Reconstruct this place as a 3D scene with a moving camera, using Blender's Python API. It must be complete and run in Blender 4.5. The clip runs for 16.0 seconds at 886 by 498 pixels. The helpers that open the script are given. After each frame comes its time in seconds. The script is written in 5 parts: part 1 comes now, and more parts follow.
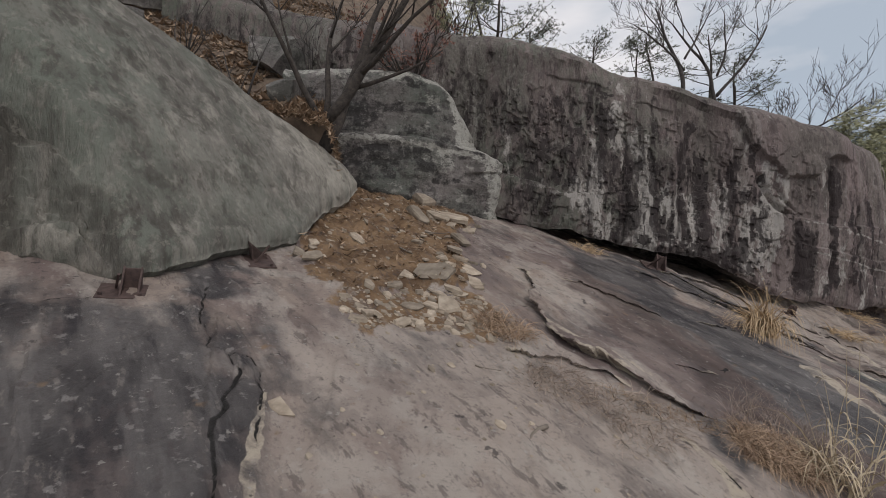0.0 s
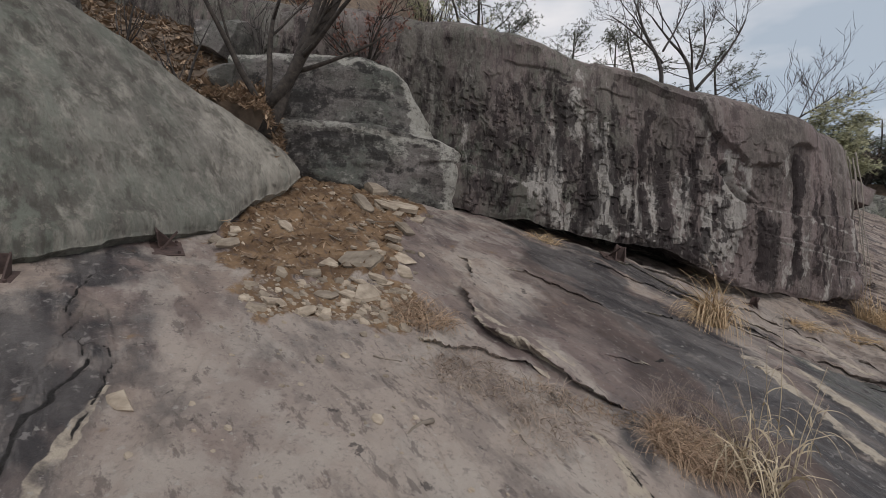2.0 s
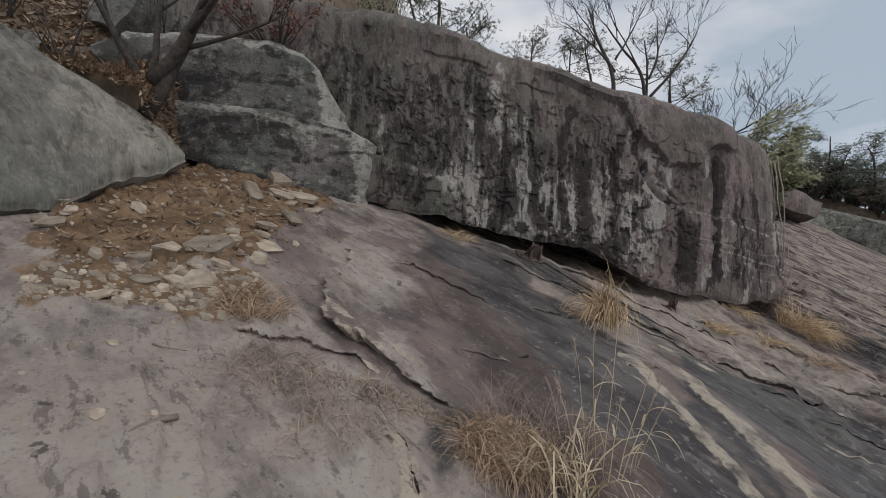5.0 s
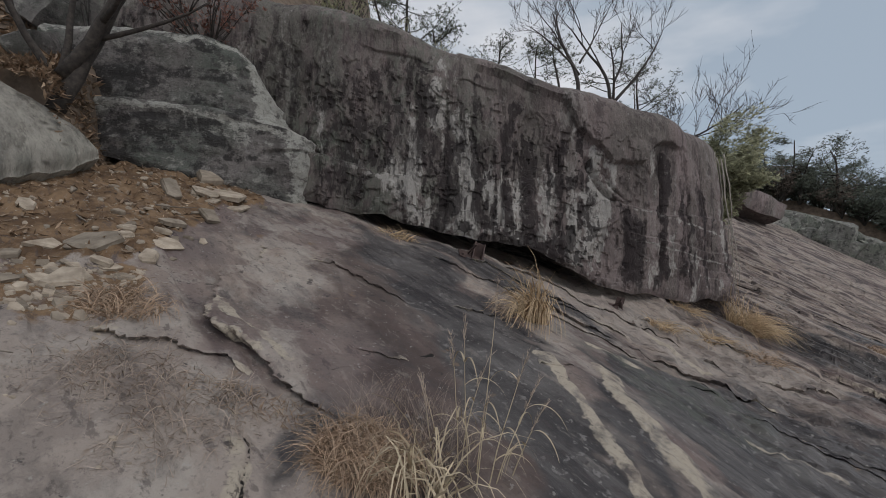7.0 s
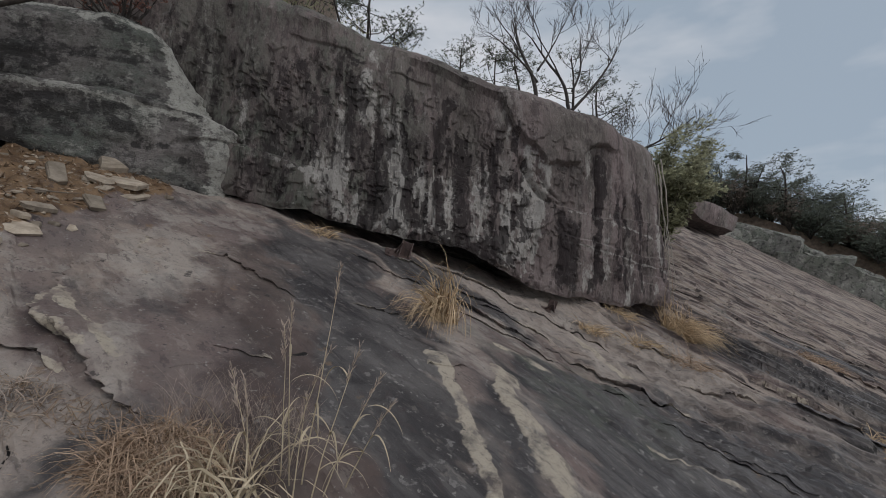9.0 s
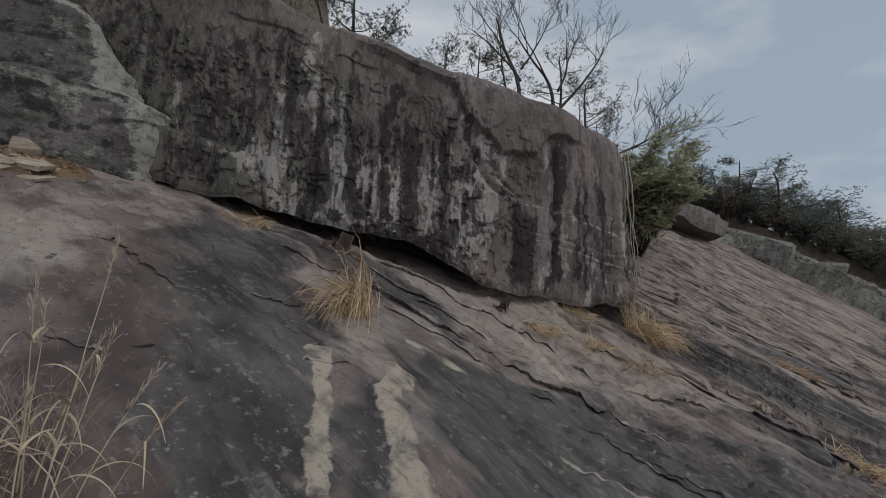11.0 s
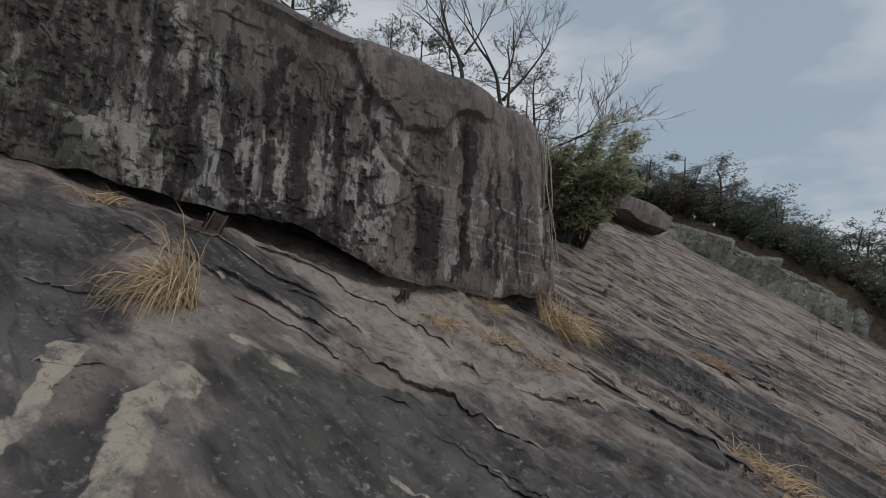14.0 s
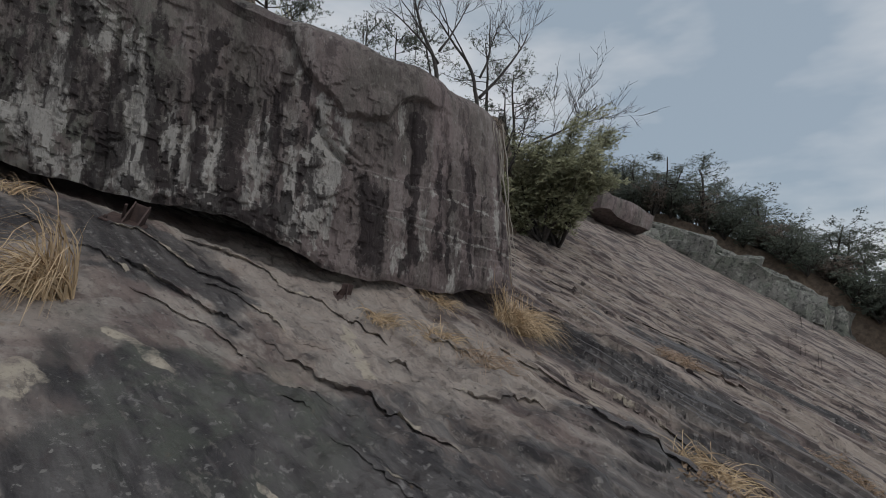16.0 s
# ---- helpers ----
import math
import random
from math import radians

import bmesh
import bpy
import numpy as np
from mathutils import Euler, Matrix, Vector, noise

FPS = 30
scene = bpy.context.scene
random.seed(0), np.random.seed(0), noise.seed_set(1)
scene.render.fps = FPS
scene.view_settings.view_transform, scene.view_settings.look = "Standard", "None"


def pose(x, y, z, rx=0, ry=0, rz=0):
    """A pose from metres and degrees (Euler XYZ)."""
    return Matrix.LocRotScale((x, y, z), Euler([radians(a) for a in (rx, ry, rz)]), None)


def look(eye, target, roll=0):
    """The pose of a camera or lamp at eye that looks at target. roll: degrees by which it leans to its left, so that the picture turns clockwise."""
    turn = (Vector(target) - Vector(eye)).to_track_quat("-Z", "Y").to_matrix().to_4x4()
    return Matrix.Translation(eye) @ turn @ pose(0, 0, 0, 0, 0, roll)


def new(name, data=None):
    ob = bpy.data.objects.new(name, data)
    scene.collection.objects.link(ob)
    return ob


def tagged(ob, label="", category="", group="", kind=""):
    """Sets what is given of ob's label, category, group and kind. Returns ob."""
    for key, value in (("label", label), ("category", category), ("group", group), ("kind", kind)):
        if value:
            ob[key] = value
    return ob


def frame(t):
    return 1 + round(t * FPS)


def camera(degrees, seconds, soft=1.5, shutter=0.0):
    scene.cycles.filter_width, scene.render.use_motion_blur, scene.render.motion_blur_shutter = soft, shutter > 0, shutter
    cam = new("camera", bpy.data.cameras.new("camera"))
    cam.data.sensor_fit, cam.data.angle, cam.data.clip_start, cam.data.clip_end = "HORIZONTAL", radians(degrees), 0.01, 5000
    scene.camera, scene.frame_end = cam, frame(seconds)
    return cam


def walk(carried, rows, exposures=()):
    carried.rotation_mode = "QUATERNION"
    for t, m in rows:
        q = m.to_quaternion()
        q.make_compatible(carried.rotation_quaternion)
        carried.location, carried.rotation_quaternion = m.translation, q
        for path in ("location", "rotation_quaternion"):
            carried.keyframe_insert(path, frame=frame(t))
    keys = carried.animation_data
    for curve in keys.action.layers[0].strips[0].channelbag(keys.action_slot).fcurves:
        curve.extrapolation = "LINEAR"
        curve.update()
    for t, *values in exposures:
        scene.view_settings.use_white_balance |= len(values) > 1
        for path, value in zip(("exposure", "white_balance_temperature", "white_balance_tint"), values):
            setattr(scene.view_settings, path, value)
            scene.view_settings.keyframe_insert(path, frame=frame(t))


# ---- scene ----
cam = camera(86.9, 16.0, 0.9)
METRES, EYE, TILT, LEAN, TURN = 5.0, 1.5, 0.0, 0.0, 0.0
ROWS = [
    (0.0, 0.0, 0.0, 0.0, -0.0, 0.19, -1.03),
    (0.5, 0.0295, 0.0103, -0.0053, -0.3, 0.16, -0.84),
    (1.0, 0.0548, 0.0209, -0.0091, -0.42, 0.14, -0.78),
    (1.5, 0.0822, 0.032, -0.0123, -0.53, 0.06, -0.78),
    (2.0, 0.1074, 0.0397, -0.0162, -0.78, -0.06, -0.79),
    (2.5, 0.138, 0.0458, -0.0202, -1.22, -0.13, -0.9),
    (3.0, 0.1678, 0.0536, -0.025, -1.93, -0.07, -1.09),
    (3.5, 0.1943, 0.0625, -0.0314, -2.51, 0.23, -1.2),
    (4.0, 0.225, 0.0747, -0.037, -2.99, 0.61, -1.41),
    (6.5, 0.3675, 0.1101, -0.0547, -4.69, 1.58, -1.41),
    (7.0, 0.396, 0.118, -0.059, -5.49, 1.92, -1.05),
    (7.5, 0.4187, 0.1253, -0.0617, -6.32, 2.22, -1.01),
    (8.0, 0.4453, 0.133, -0.0652, -7.27, 2.56, -1.23),
    (8.5, 0.4739, 0.1408, -0.0709, -8.09, 2.76, -1.44),
    (9.0, 0.513, 0.1522, -0.0767, -8.91, 2.99, -1.9),
    (11.5, 0.6906, 0.2171, -0.0956, -9.01, 3.65, -2.76),
    (12.0, 0.7243, 0.2295, -0.0922, -9.35, 3.47, -2.88),
    (12.5, 0.7507, 0.2414, -0.0893, -10.19, 3.24, -2.9),
    (13.0, 0.7772, 0.2564, -0.0918, -11.45, 3.14, -2.79),
    (13.5, 0.8001, 0.2694, -0.0957, -12.45, 3.1, -2.82),
    (14.0, 0.8262, 0.2795, -0.1007, -13.37, 3.07, -2.88),
    (14.5, 0.8519, 0.2852, -0.106, -13.9, 3.05, -2.84),
    (15.0, 0.8814, 0.2908, -0.1093, -14.16, 3.12, -2.79),
    (15.5, 0.9083, 0.2969, -0.1125, -14.27, 3.3, -2.6),
    (16.0, 0.9389, 0.3064, -0.1171, -14.31, 3.57, -2.34),
]
EXPOSURES = [(0.0, 0.4, 6850, 14), (4.0, 0.35, 6750, 12), (8.0, 0.1, 6500, 11), (12.0, 0.0, 6500, 10), (16.0, 0.0, 6450, 9)]
walk(cam, [(t, pose(0, 0, EYE, TILT, LEAN, TURN) @ pose(METRES * x, METRES * y, METRES * z, 90 + pitch, roll, yaw)) for t, x, y, z, yaw, pitch, roll in ROWS], EXPOSURES)

# ---- light and sky ----
SUN_EL, SUN_AZ = 48.0, 150.0
world = bpy.data.worlds.new("overcast_sky")
scene.world = world
world.use_nodes = True
wn, wl = world.node_tree.nodes, world.node_tree.links
wn.clear()
w_out, w_bg = wn.new("ShaderNodeOutputWorld"), wn.new("ShaderNodeBackground")
sky = wn.new("ShaderNodeTexSky")
sky.sky_type, sky.sun_disc = "NISHITA", False
sky.sun_elevation, sky.sun_rotation = radians(SUN_EL), radians(SUN_AZ)
w_tc, w_map = wn.new("ShaderNodeTexCoord"), wn.new("ShaderNodeMapping")
w_map.inputs["Scale"].default_value = (1.0, 1.0, 2.6)
w_noise, w_ramp, w_mix = wn.new("ShaderNodeTexNoise"), wn.new("ShaderNodeValToRGB"), wn.new("ShaderNodeMixRGB")
w_noise.inputs["Scale"].default_value, w_noise.inputs["Detail"].default_value, w_noise.inputs["Roughness"].default_value = 2.3, 5.0, 0.5
w_ramp.color_ramp.elements[0].position, w_ramp.color_ramp.elements[0].color = 0.38, (3.3, 3.95, 4.65, 1)
w_ramp.color_ramp.elements[1].position, w_ramp.color_ramp.elements[1].color = 0.62, (6.7, 6.8, 7.0, 1)
w_mix.inputs[0].default_value = 0.88
wl.new(w_tc.outputs["Generated"], w_map.inputs["Vector"])
wl.new(w_map.outputs["Vector"], w_noise.inputs["Vector"])
wl.new(w_noise.outputs["Fac"], w_ramp.inputs["Fac"])
wl.new(sky.outputs["Color"], w_mix.inputs[1])
wl.new(w_ramp.outputs["Color"], w_mix.inputs[2])
wl.new(w_mix.outputs["Color"], w_bg.inputs["Color"])
w_bg.inputs["Strength"].default_value = 0.1
wl.new(w_bg.outputs["Background"], w_out.inputs["Surface"])
sun = new("sun", bpy.data.lights.new("sun", "SUN"))
sun.data.energy, sun.data.angle, sun.data.color = 0.7, radians(25), (1.0, 0.96, 0.9)
az, el = radians(SUN_AZ), radians(SUN_EL)
sun.matrix_world = look((0, 0, 30), (-math.sin(az) * math.cos(el) * 10, -math.cos(az) * math.cos(el) * 10, 30 - math.sin(el) * 10))

# ---- numbers: noise and shapes ----
def lattice(ix, iy, iz, seed):
    h = (ix.astype(np.int64) * 374761393 + iy.astype(np.int64) * 668265263 + iz.astype(np.int64) * 2147483647 + seed * 974634777) & 0xFFFFFFFF
    h = ((h ^ (h >> 13)) * 1274126177) & 0xFFFFFFFF
    h = ((h ^ (h >> 16)) * 2246822519) & 0xFFFFFFFF
    return ((h ^ (h >> 15)) & 0xFFFFFF) / float(0xFFFFFF) * 2 - 1


def vnoise(x, y, z=0.0, seed=0):
    x, y, z = np.broadcast_arrays(np.asarray(x, float), np.asarray(y, float), np.asarray(z, float))
    fx, fy, fz = np.floor(x), np.floor(y), np.floor(z)
    tx, ty, tz = x - fx, y - fy, z - fz
    sx, sy, sz = (t * t * t * (t * (t * 6 - 15) + 10) for t in (tx, ty, tz))
    total = 0.0
    for dx in (0, 1):
        for dy in (0, 1):
            for dz in (0, 1):
                w = (sx if dx else 1 - sx) * (sy if dy else 1 - sy) * (sz if dz else 1 - sz)
                total = total + w * lattice(fx + dx, fy + dy, fz + dz, seed)
    return total


def fbm(x, y, z=0.0, octaves=4, seed=0, gain=0.5):
    total, a = 0.0, 1.0
    for i in range(octaves):
        f = 2.03 ** i
        total = total + a * vnoise(np.asarray(x) * f + 13.7 * i, np.asarray(y) * f - 7.1 * i, np.asarray(z) * f, seed + i)
        a *= gain
    return total


def smooth(a, b, v):
    t = np.clip((np.asarray(v, float) - a) / (b - a), 0, 1)
    return t * t * (3 - 2 * t)


def away(x, y, pts):
    """Distance in plan from a bent line."""
    best = np.full(np.shape(x), 1e9)
    for (x0, y0), (x1, y1) in zip(pts[:-1], pts[1:]):
        dx, dy = x1 - x0, y1 - y0
        t = np.clip(((x - x0) * dx + (y - y0) * dy) / (dx * dx + dy * dy), 0, 1)
        best = np.minimum(best, np.hypot(x - x0 - t * dx, y - y0 - t * dy))
    return best


def inside(x, y, pts):
    hit = np.zeros(np.shape(x), bool)
    for (x0, y0), (x1, y1) in zip(pts, pts[1:] + pts[:1]):
        if y0 != y1:
            hit ^= ((y0 > y) != (y1 > y)) & (x < (x1 - x0) * (y - y0) / (y1 - y0) + x0)
    return hit


def area(x, y, pts, soft):
    """1 inside a plan outline, 0 outside, with a soft edge."""
    d = away(x, y, pts + pts[:1])
    return smooth(-soft, soft, np.where(inside(x, y, pts), d, -d))


def slab_base(x, y):
    x, y = np.asarray(x, float), np.asarray(y, float)
    def hump(cx, cy, s):
        return np.exp(-((x - cx) ** 2 + (y - cy) ** 2) / (2 * s * s))
    xq, yq = np.clip(x, -8, 30), np.clip(y, -8, 30)
    z = 0.0417 - 0.2334 * x + 0.2829 * y - 0.0036 * xq * xq + 0.0007 * xq * yq + 0.0034 * yq * yq
    z = z - 0.2428 * hump(5, 5.4, 1.0) + 0.1233 * hump(3.3, 4.1, 0.8) - 0.118 * hump(4, 6.2, 0.6)
    r = 0.65 * x + 0.76 * y
    z = z + 0.115 * np.maximum(r - 16.5, 0) - 0.012 * np.clip(r - 33, 0, 60) ** 2
    return np.maximum(z, -22 + 0.02 * z)


# plan lines of the slab: ledges, cracks, veins, stains and dark patches
LEDGE = [(0.82, 5.0), (0.83, 4.73), (0.79, 4.33), (0.745, 3.98), (0.74, 3.74), (0.77, 3.57), (0.87, 3.4), (1.0, 3.285), (1.12, 3.255), (1.25, 3.15), (1.39, 3.03), (1.55, 2.96), (1.7, 2.9), (1.79, 2.84)]
SHEETS = [  # edge of a peeled rock sheet (its rock lies on the left), thickness, reach
    (LEDGE, 0.09, 0.9),
    ([(0.3, 3.05), (0.45, 3.07), (0.62, 3.16), (0.76, 3.2), (0.9, 3.185), (1.02, 3.2), (1.15, 3.2), (1.35, 3.08)], 0.042, 0.5),
    ([(1.27, 3.51), (1.52, 3.53), (1.79, 3.55), (2.1, 3.54), (2.2, 3.6)], 0.012, 0.25),
    ([(0.85, 4.72), (1.2, 4.72), (1.4, 4.72), (1.6, 4.6), (1.9, 4.33), (2.27, 4.16)], 0.022, 0.4),
    ([(2.36, 4.5), (2.53, 4.46), (2.71, 4.49), (2.88, 4.57)], 0.022, 0.3),
    ([(2.9, 3.64), (3.06, 3.69), (3.27, 3.74)], 0.016, 0.15),
    ([(3.2, 6.52), (3.43, 6.53), (3.8, 6.53), (4.14, 6.5), (4.48, 6.34), (4.82, 6.16), (5.13, 5.97), (5.4, 5.72)], 0.055, 0.5),
    ([(3.05, 5.68), (3.4, 5.52), (3.71, 5.42), (4.02, 5.3), (4.28, 5.13), (4.53, 5.0), (4.77, 4.83), (5.08, 4.72), (5.28, 4.52), (5.7, 4.3)], 0.05, 0.5),
    ([(5.05, 5.4), (5.22, 5.4), (5.36, 5.41), (5.43, 5.27), (5.45, 5.13), (5.6, 5.1), (5.86, 5.06), (6.05, 5.02), (6.3, 5.0), (6.55, 4.88)], 0.05, 0.4),
    ([(6.6, 5.05), (6.77, 4.95), (6.9, 4.74), (7.1, 4.66), (7.35, 4.48), (7.7, 4.0)], 0.05, 0.5),
    ([(3.3, 5.25), (3.73, 5.05), (4.14, 4.9), (4.6, 4.62), (5.1, 4.4), (5.6, 4.0)], 0.03, 0.35),
    ([(3.5, 5.85), (4.0, 5.72), (4.4, 5.45), (4.75, 5.25), (5.0, 5.1)], 0.035, 0.35),
    ([(2.7, 6.3), (3.2, 6.2), (3.7, 5.98), (4.2, 5.86)], 0.045, 0.3),
    ([(2.2, 5.9), (2.6, 5.75), (3.1, 5.55), (3.4, 5.3)], 0.025, 0.3),
    ([(4.9, 6.35), (5.3, 6.2), (5.7, 5.95), (6.1, 5.6), (6.4, 5.35)], 0.045, 0.4),
    ([(6.3, 6.4), (6.8, 6.0), (7.3, 5.5), (7.9, 4.9)], 0.045, 0.5),
    ([(7.3, 6.2), (7.8, 5.7), (8.3, 5.1), (8.7, 4.6)], 0.05, 0.5),
    ([(7.6, 7.6), (8.4, 7.0), (9.4, 6.3), (10.2, 5.8)], 0.06, 0.6),
    ([(8.0, 8.6), (9.2, 7.8), (10.6, 7.1), (11.8, 6.5)], 0.07, 0.7),
    ([(8.6, 9.8), (10.2, 8.8), (11.8, 8.0), (12.9, 7.3)], 0.07, 0.7),
    ([(4.3, 4.55), (4.9, 4.2), (5.5, 3.7), (6.0, 3.15)], 0.02, 0.3),
    ([(4.6, 4.2), (5.0, 3.95), (5.5, 3.45), (5.8, 3.0)], 0.018, 0.25),
]
CRACKS = [  # line, half width, depth
    ([(-1.52, 3.01), (-1.28, 2.58), (-1.18, 2.41), (-1.05, 2.35), (-0.97, 2.12), (-0.88, 1.85), (-0.74, 1.57), (-0.68, 1.2)], 0.013, 0.022),
    ([(-1.05, 2.35), (-0.97, 2.36), (-0.83, 2.13), (-0.71, 1.85)], 0.012, 0.02),
    ([(-1.9, 2.75), (-2.1, 2.45), (-2.3, 2.2)], 0.014, 0.02),
    ([(4.33, 5.92), (4.4, 5.78), (4.44, 5.62), (4.55, 5.5)], 0.03, 0.06),
    ([(1.38, 2.6), (1.41, 2.5), (1.43, 2.34), (1.47, 2.2)], 0.012, 0.02),
    ([(2.02, 3.57), (2.11, 3.56), (2.2, 3.6)], 0.012, 0.02),
    ([(0.1, 4.0), (0.3, 3.95), (0.5, 4.02)], 0.008, 0.012),
]
VEINS = [  # line, half width, relief
    ([(3.0, 3.8), (3.06, 3.6), (3.09, 3.4), (3.1, 3.2), (3.12, 3.0), (3.14, 2.8), (3.2, 2.4)], 0.045, 0.012),
    ([(3.52, 3.88), (3.44, 3.7), (3.43, 3.54), (3.44, 3.38), (3.47, 3.2), (3.49, 3.05), (3.53, 2.85), (3.62, 2.4)], 0.075, 0.022),
    ([(4.5, 3.7), (4.75, 3.55), (4.95, 3.4)], 0.018, 0.006),
    ([(4.9, 5.85), (4.98, 5.45), (5.07, 5.0)], 0.06, 0.01),
    ([(3.55, 4.45), (3.8, 4.36), (4.0, 4.2)], 0.03, 0.005),
    ([(-0.8, 2.1), (-0.70, 1.8), (-0.6, 1.4)], 0.022, 0.006),
    ([(0.85, 3.7), (1.0, 3.5), (1.2, 3.36), (1.4, 3.2)], 0.03, 0.0),
    ([(1.33, 2.52), (1.4, 2.4), (1.42, 2.2)], 0.06, 0.0),
]
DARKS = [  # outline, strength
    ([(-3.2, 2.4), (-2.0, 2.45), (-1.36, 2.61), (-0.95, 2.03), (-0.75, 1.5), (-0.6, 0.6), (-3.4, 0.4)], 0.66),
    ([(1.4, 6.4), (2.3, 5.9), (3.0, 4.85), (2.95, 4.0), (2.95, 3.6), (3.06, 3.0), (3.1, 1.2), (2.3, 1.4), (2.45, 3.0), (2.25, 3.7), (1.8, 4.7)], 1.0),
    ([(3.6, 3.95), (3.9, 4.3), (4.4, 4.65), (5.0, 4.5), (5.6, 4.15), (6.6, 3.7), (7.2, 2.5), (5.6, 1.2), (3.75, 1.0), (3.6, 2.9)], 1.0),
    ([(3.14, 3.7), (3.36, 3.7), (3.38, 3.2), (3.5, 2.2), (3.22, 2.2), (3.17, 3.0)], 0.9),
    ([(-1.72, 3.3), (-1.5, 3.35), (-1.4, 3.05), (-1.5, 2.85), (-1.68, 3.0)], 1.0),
    # dark patch along the foot of the cliff
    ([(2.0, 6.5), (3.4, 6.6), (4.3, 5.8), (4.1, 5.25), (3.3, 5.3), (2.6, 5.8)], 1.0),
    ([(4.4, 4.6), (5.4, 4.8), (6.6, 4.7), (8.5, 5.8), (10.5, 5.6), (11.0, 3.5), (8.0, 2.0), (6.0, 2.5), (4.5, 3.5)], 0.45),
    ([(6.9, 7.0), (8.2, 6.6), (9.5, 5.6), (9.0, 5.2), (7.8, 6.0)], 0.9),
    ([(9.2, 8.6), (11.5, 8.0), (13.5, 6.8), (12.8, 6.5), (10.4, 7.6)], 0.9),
    ([(1.5, 2.85), (1.75, 2.8), (1.7, 2.5), (1.55, 2.3), (1.48, 2.5)], 0.8),
]
RED = [(1.95, 1.5), (1.9, 2.8), (1.65, 3.6), (1.3, 4.6), (1.5, 5.6), (2.1, 5.0), (2.4, 4.1), (2.7, 3.0), (2.8, 1.5)]
CAP = [(3.05, 4.6), (3.06, 4.15), (2.95, 3.72), (3.1, 3.76), (3.26, 4.0), (3.42, 4.25), (3.86, 4.3), (3.65, 4.55), (3.35, 4.72)]
SOIL = [(-1.2, 6.8), (-1.35, 5.0), (-1.26, 4.1), (-0.98, 3.5), (-0.68, 3.33), (-0.36, 3.59), (0.22, 3.9), (0.17, 4.51), (0.2, 5.4), (0.36, 6.3), (-0.1, 6.8)]
RUBBLE = [(-0.75, 3.4), (-0.69, 3.05), (-0.5, 2.9), (0.07, 3.1), (0.5, 3.2), (0.34, 3.85), (-0.2, 3.7)]
DUST = [(-0.75, 2.5), (-0.7, 3.3), (0.4, 3.8), (0.8, 3.3), (1.75, 2.8), (1.9, 1.6), (0.6, 1.2), (-0.6, 1.5)]


def slab_marks(x, y):
    wx, wy = x + 0.05 * fbm(x * 5, y * 5, 0, 3, 11), y + 0.05 * fbm(x * 5, y * 5, 0, 3, 12)
    jx = x + 0.035 * fbm(x * 4.5, y * 4.5, 0, 3, 31)
    jy = y + 0.035 * fbm(x * 4.5, y * 4.5, 0, 3, 32)
    near = (x > -4) & (x < 14) & (y > -0.5) & (y < 11)
    m = {k: np.zeros(x.shape) for k in ("dark", "pale", "soil", "dust_light", "moss", "red")}
    m["gap"] = np.full(x.shape, 4.0)      # distance from a joint, in joint widths
    lift = np.zeros(x.shape)
    X, Y, JX, JY = wx[near], wy[near], jx[near], jy[near]
    up, gap = np.zeros(X.shape), np.full(X.shape, 4.0)
    for pts, w, deep in CRACKS:
        dd = away(JX, JY, pts)
        w = max(w, 0.027) if pts[0][0] > 2 else w
        up -= deep * np.exp(-(dd / w) ** 2)
        gap = np.minimum(gap, dd / (0.62 * w))
    pale = np.zeros(X.shape)
    for pts, w, rise in VEINS:
        dd = away(JX, JY, pts)
        v = smooth(w * 1.4, w * 0.6, dd + 0.02 * fbm(X * 6, Y * 6, 0, 3, 41))
        pale = np.maximum(pale, np.clip(1 - 0.5 * dd / w, 0, 1))
        up += rise * v
    dark = np.zeros(X.shape)
    DX, DY = X + 0.22 * fbm(X * 1.6, Y * 1.6, 0, 4, 44), Y + 0.22 * fbm(X * 1.6, Y * 1.6, 0, 4, 45)
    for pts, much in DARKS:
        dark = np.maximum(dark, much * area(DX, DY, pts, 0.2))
    soil = area(X, Y, SOIL, 0.05)
    up += soil * (0.05 + 0.03 * fbm(X * 6, Y * 6, 0, 4, 51))
    lift[near] = up
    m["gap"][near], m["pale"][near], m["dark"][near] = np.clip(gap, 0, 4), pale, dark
    m["soil"][near] = np.maximum(soil, 0.75 * area(X, Y, RUBBLE, 0.08))
    # second outline: paler pinkish rock, with light painted on the shelf under the cliff
    m["dust_light"][near] = np.maximum(area(X, Y, DUST, 0.3), 0.9 * area(DX, DY, [(3.4, 6.7), (4.2, 7.2), (5.4, 7.0), (6.6, 5.9), (6.9, 4.8), (5.8, 4.6), (5.0, 5.0), (4.3, 5.9)], 0.25))
    # pale rock round the straw clump shares this mark
    m["dust_light"][near] = np.maximum(m["dust_light"][near], 0.95 * area(X, Y, CAP, 0.1))
    m["red"][near] = area(DX, DY, RED, 0.25)
    m["moss"][near] = area(X, Y, [(3.4, 4.5), (4.6, 4.9), (5.0, 4.3), (4.6, 3.5), (3.8, 3.6)], 0.25) * 0.6
    return lift, m


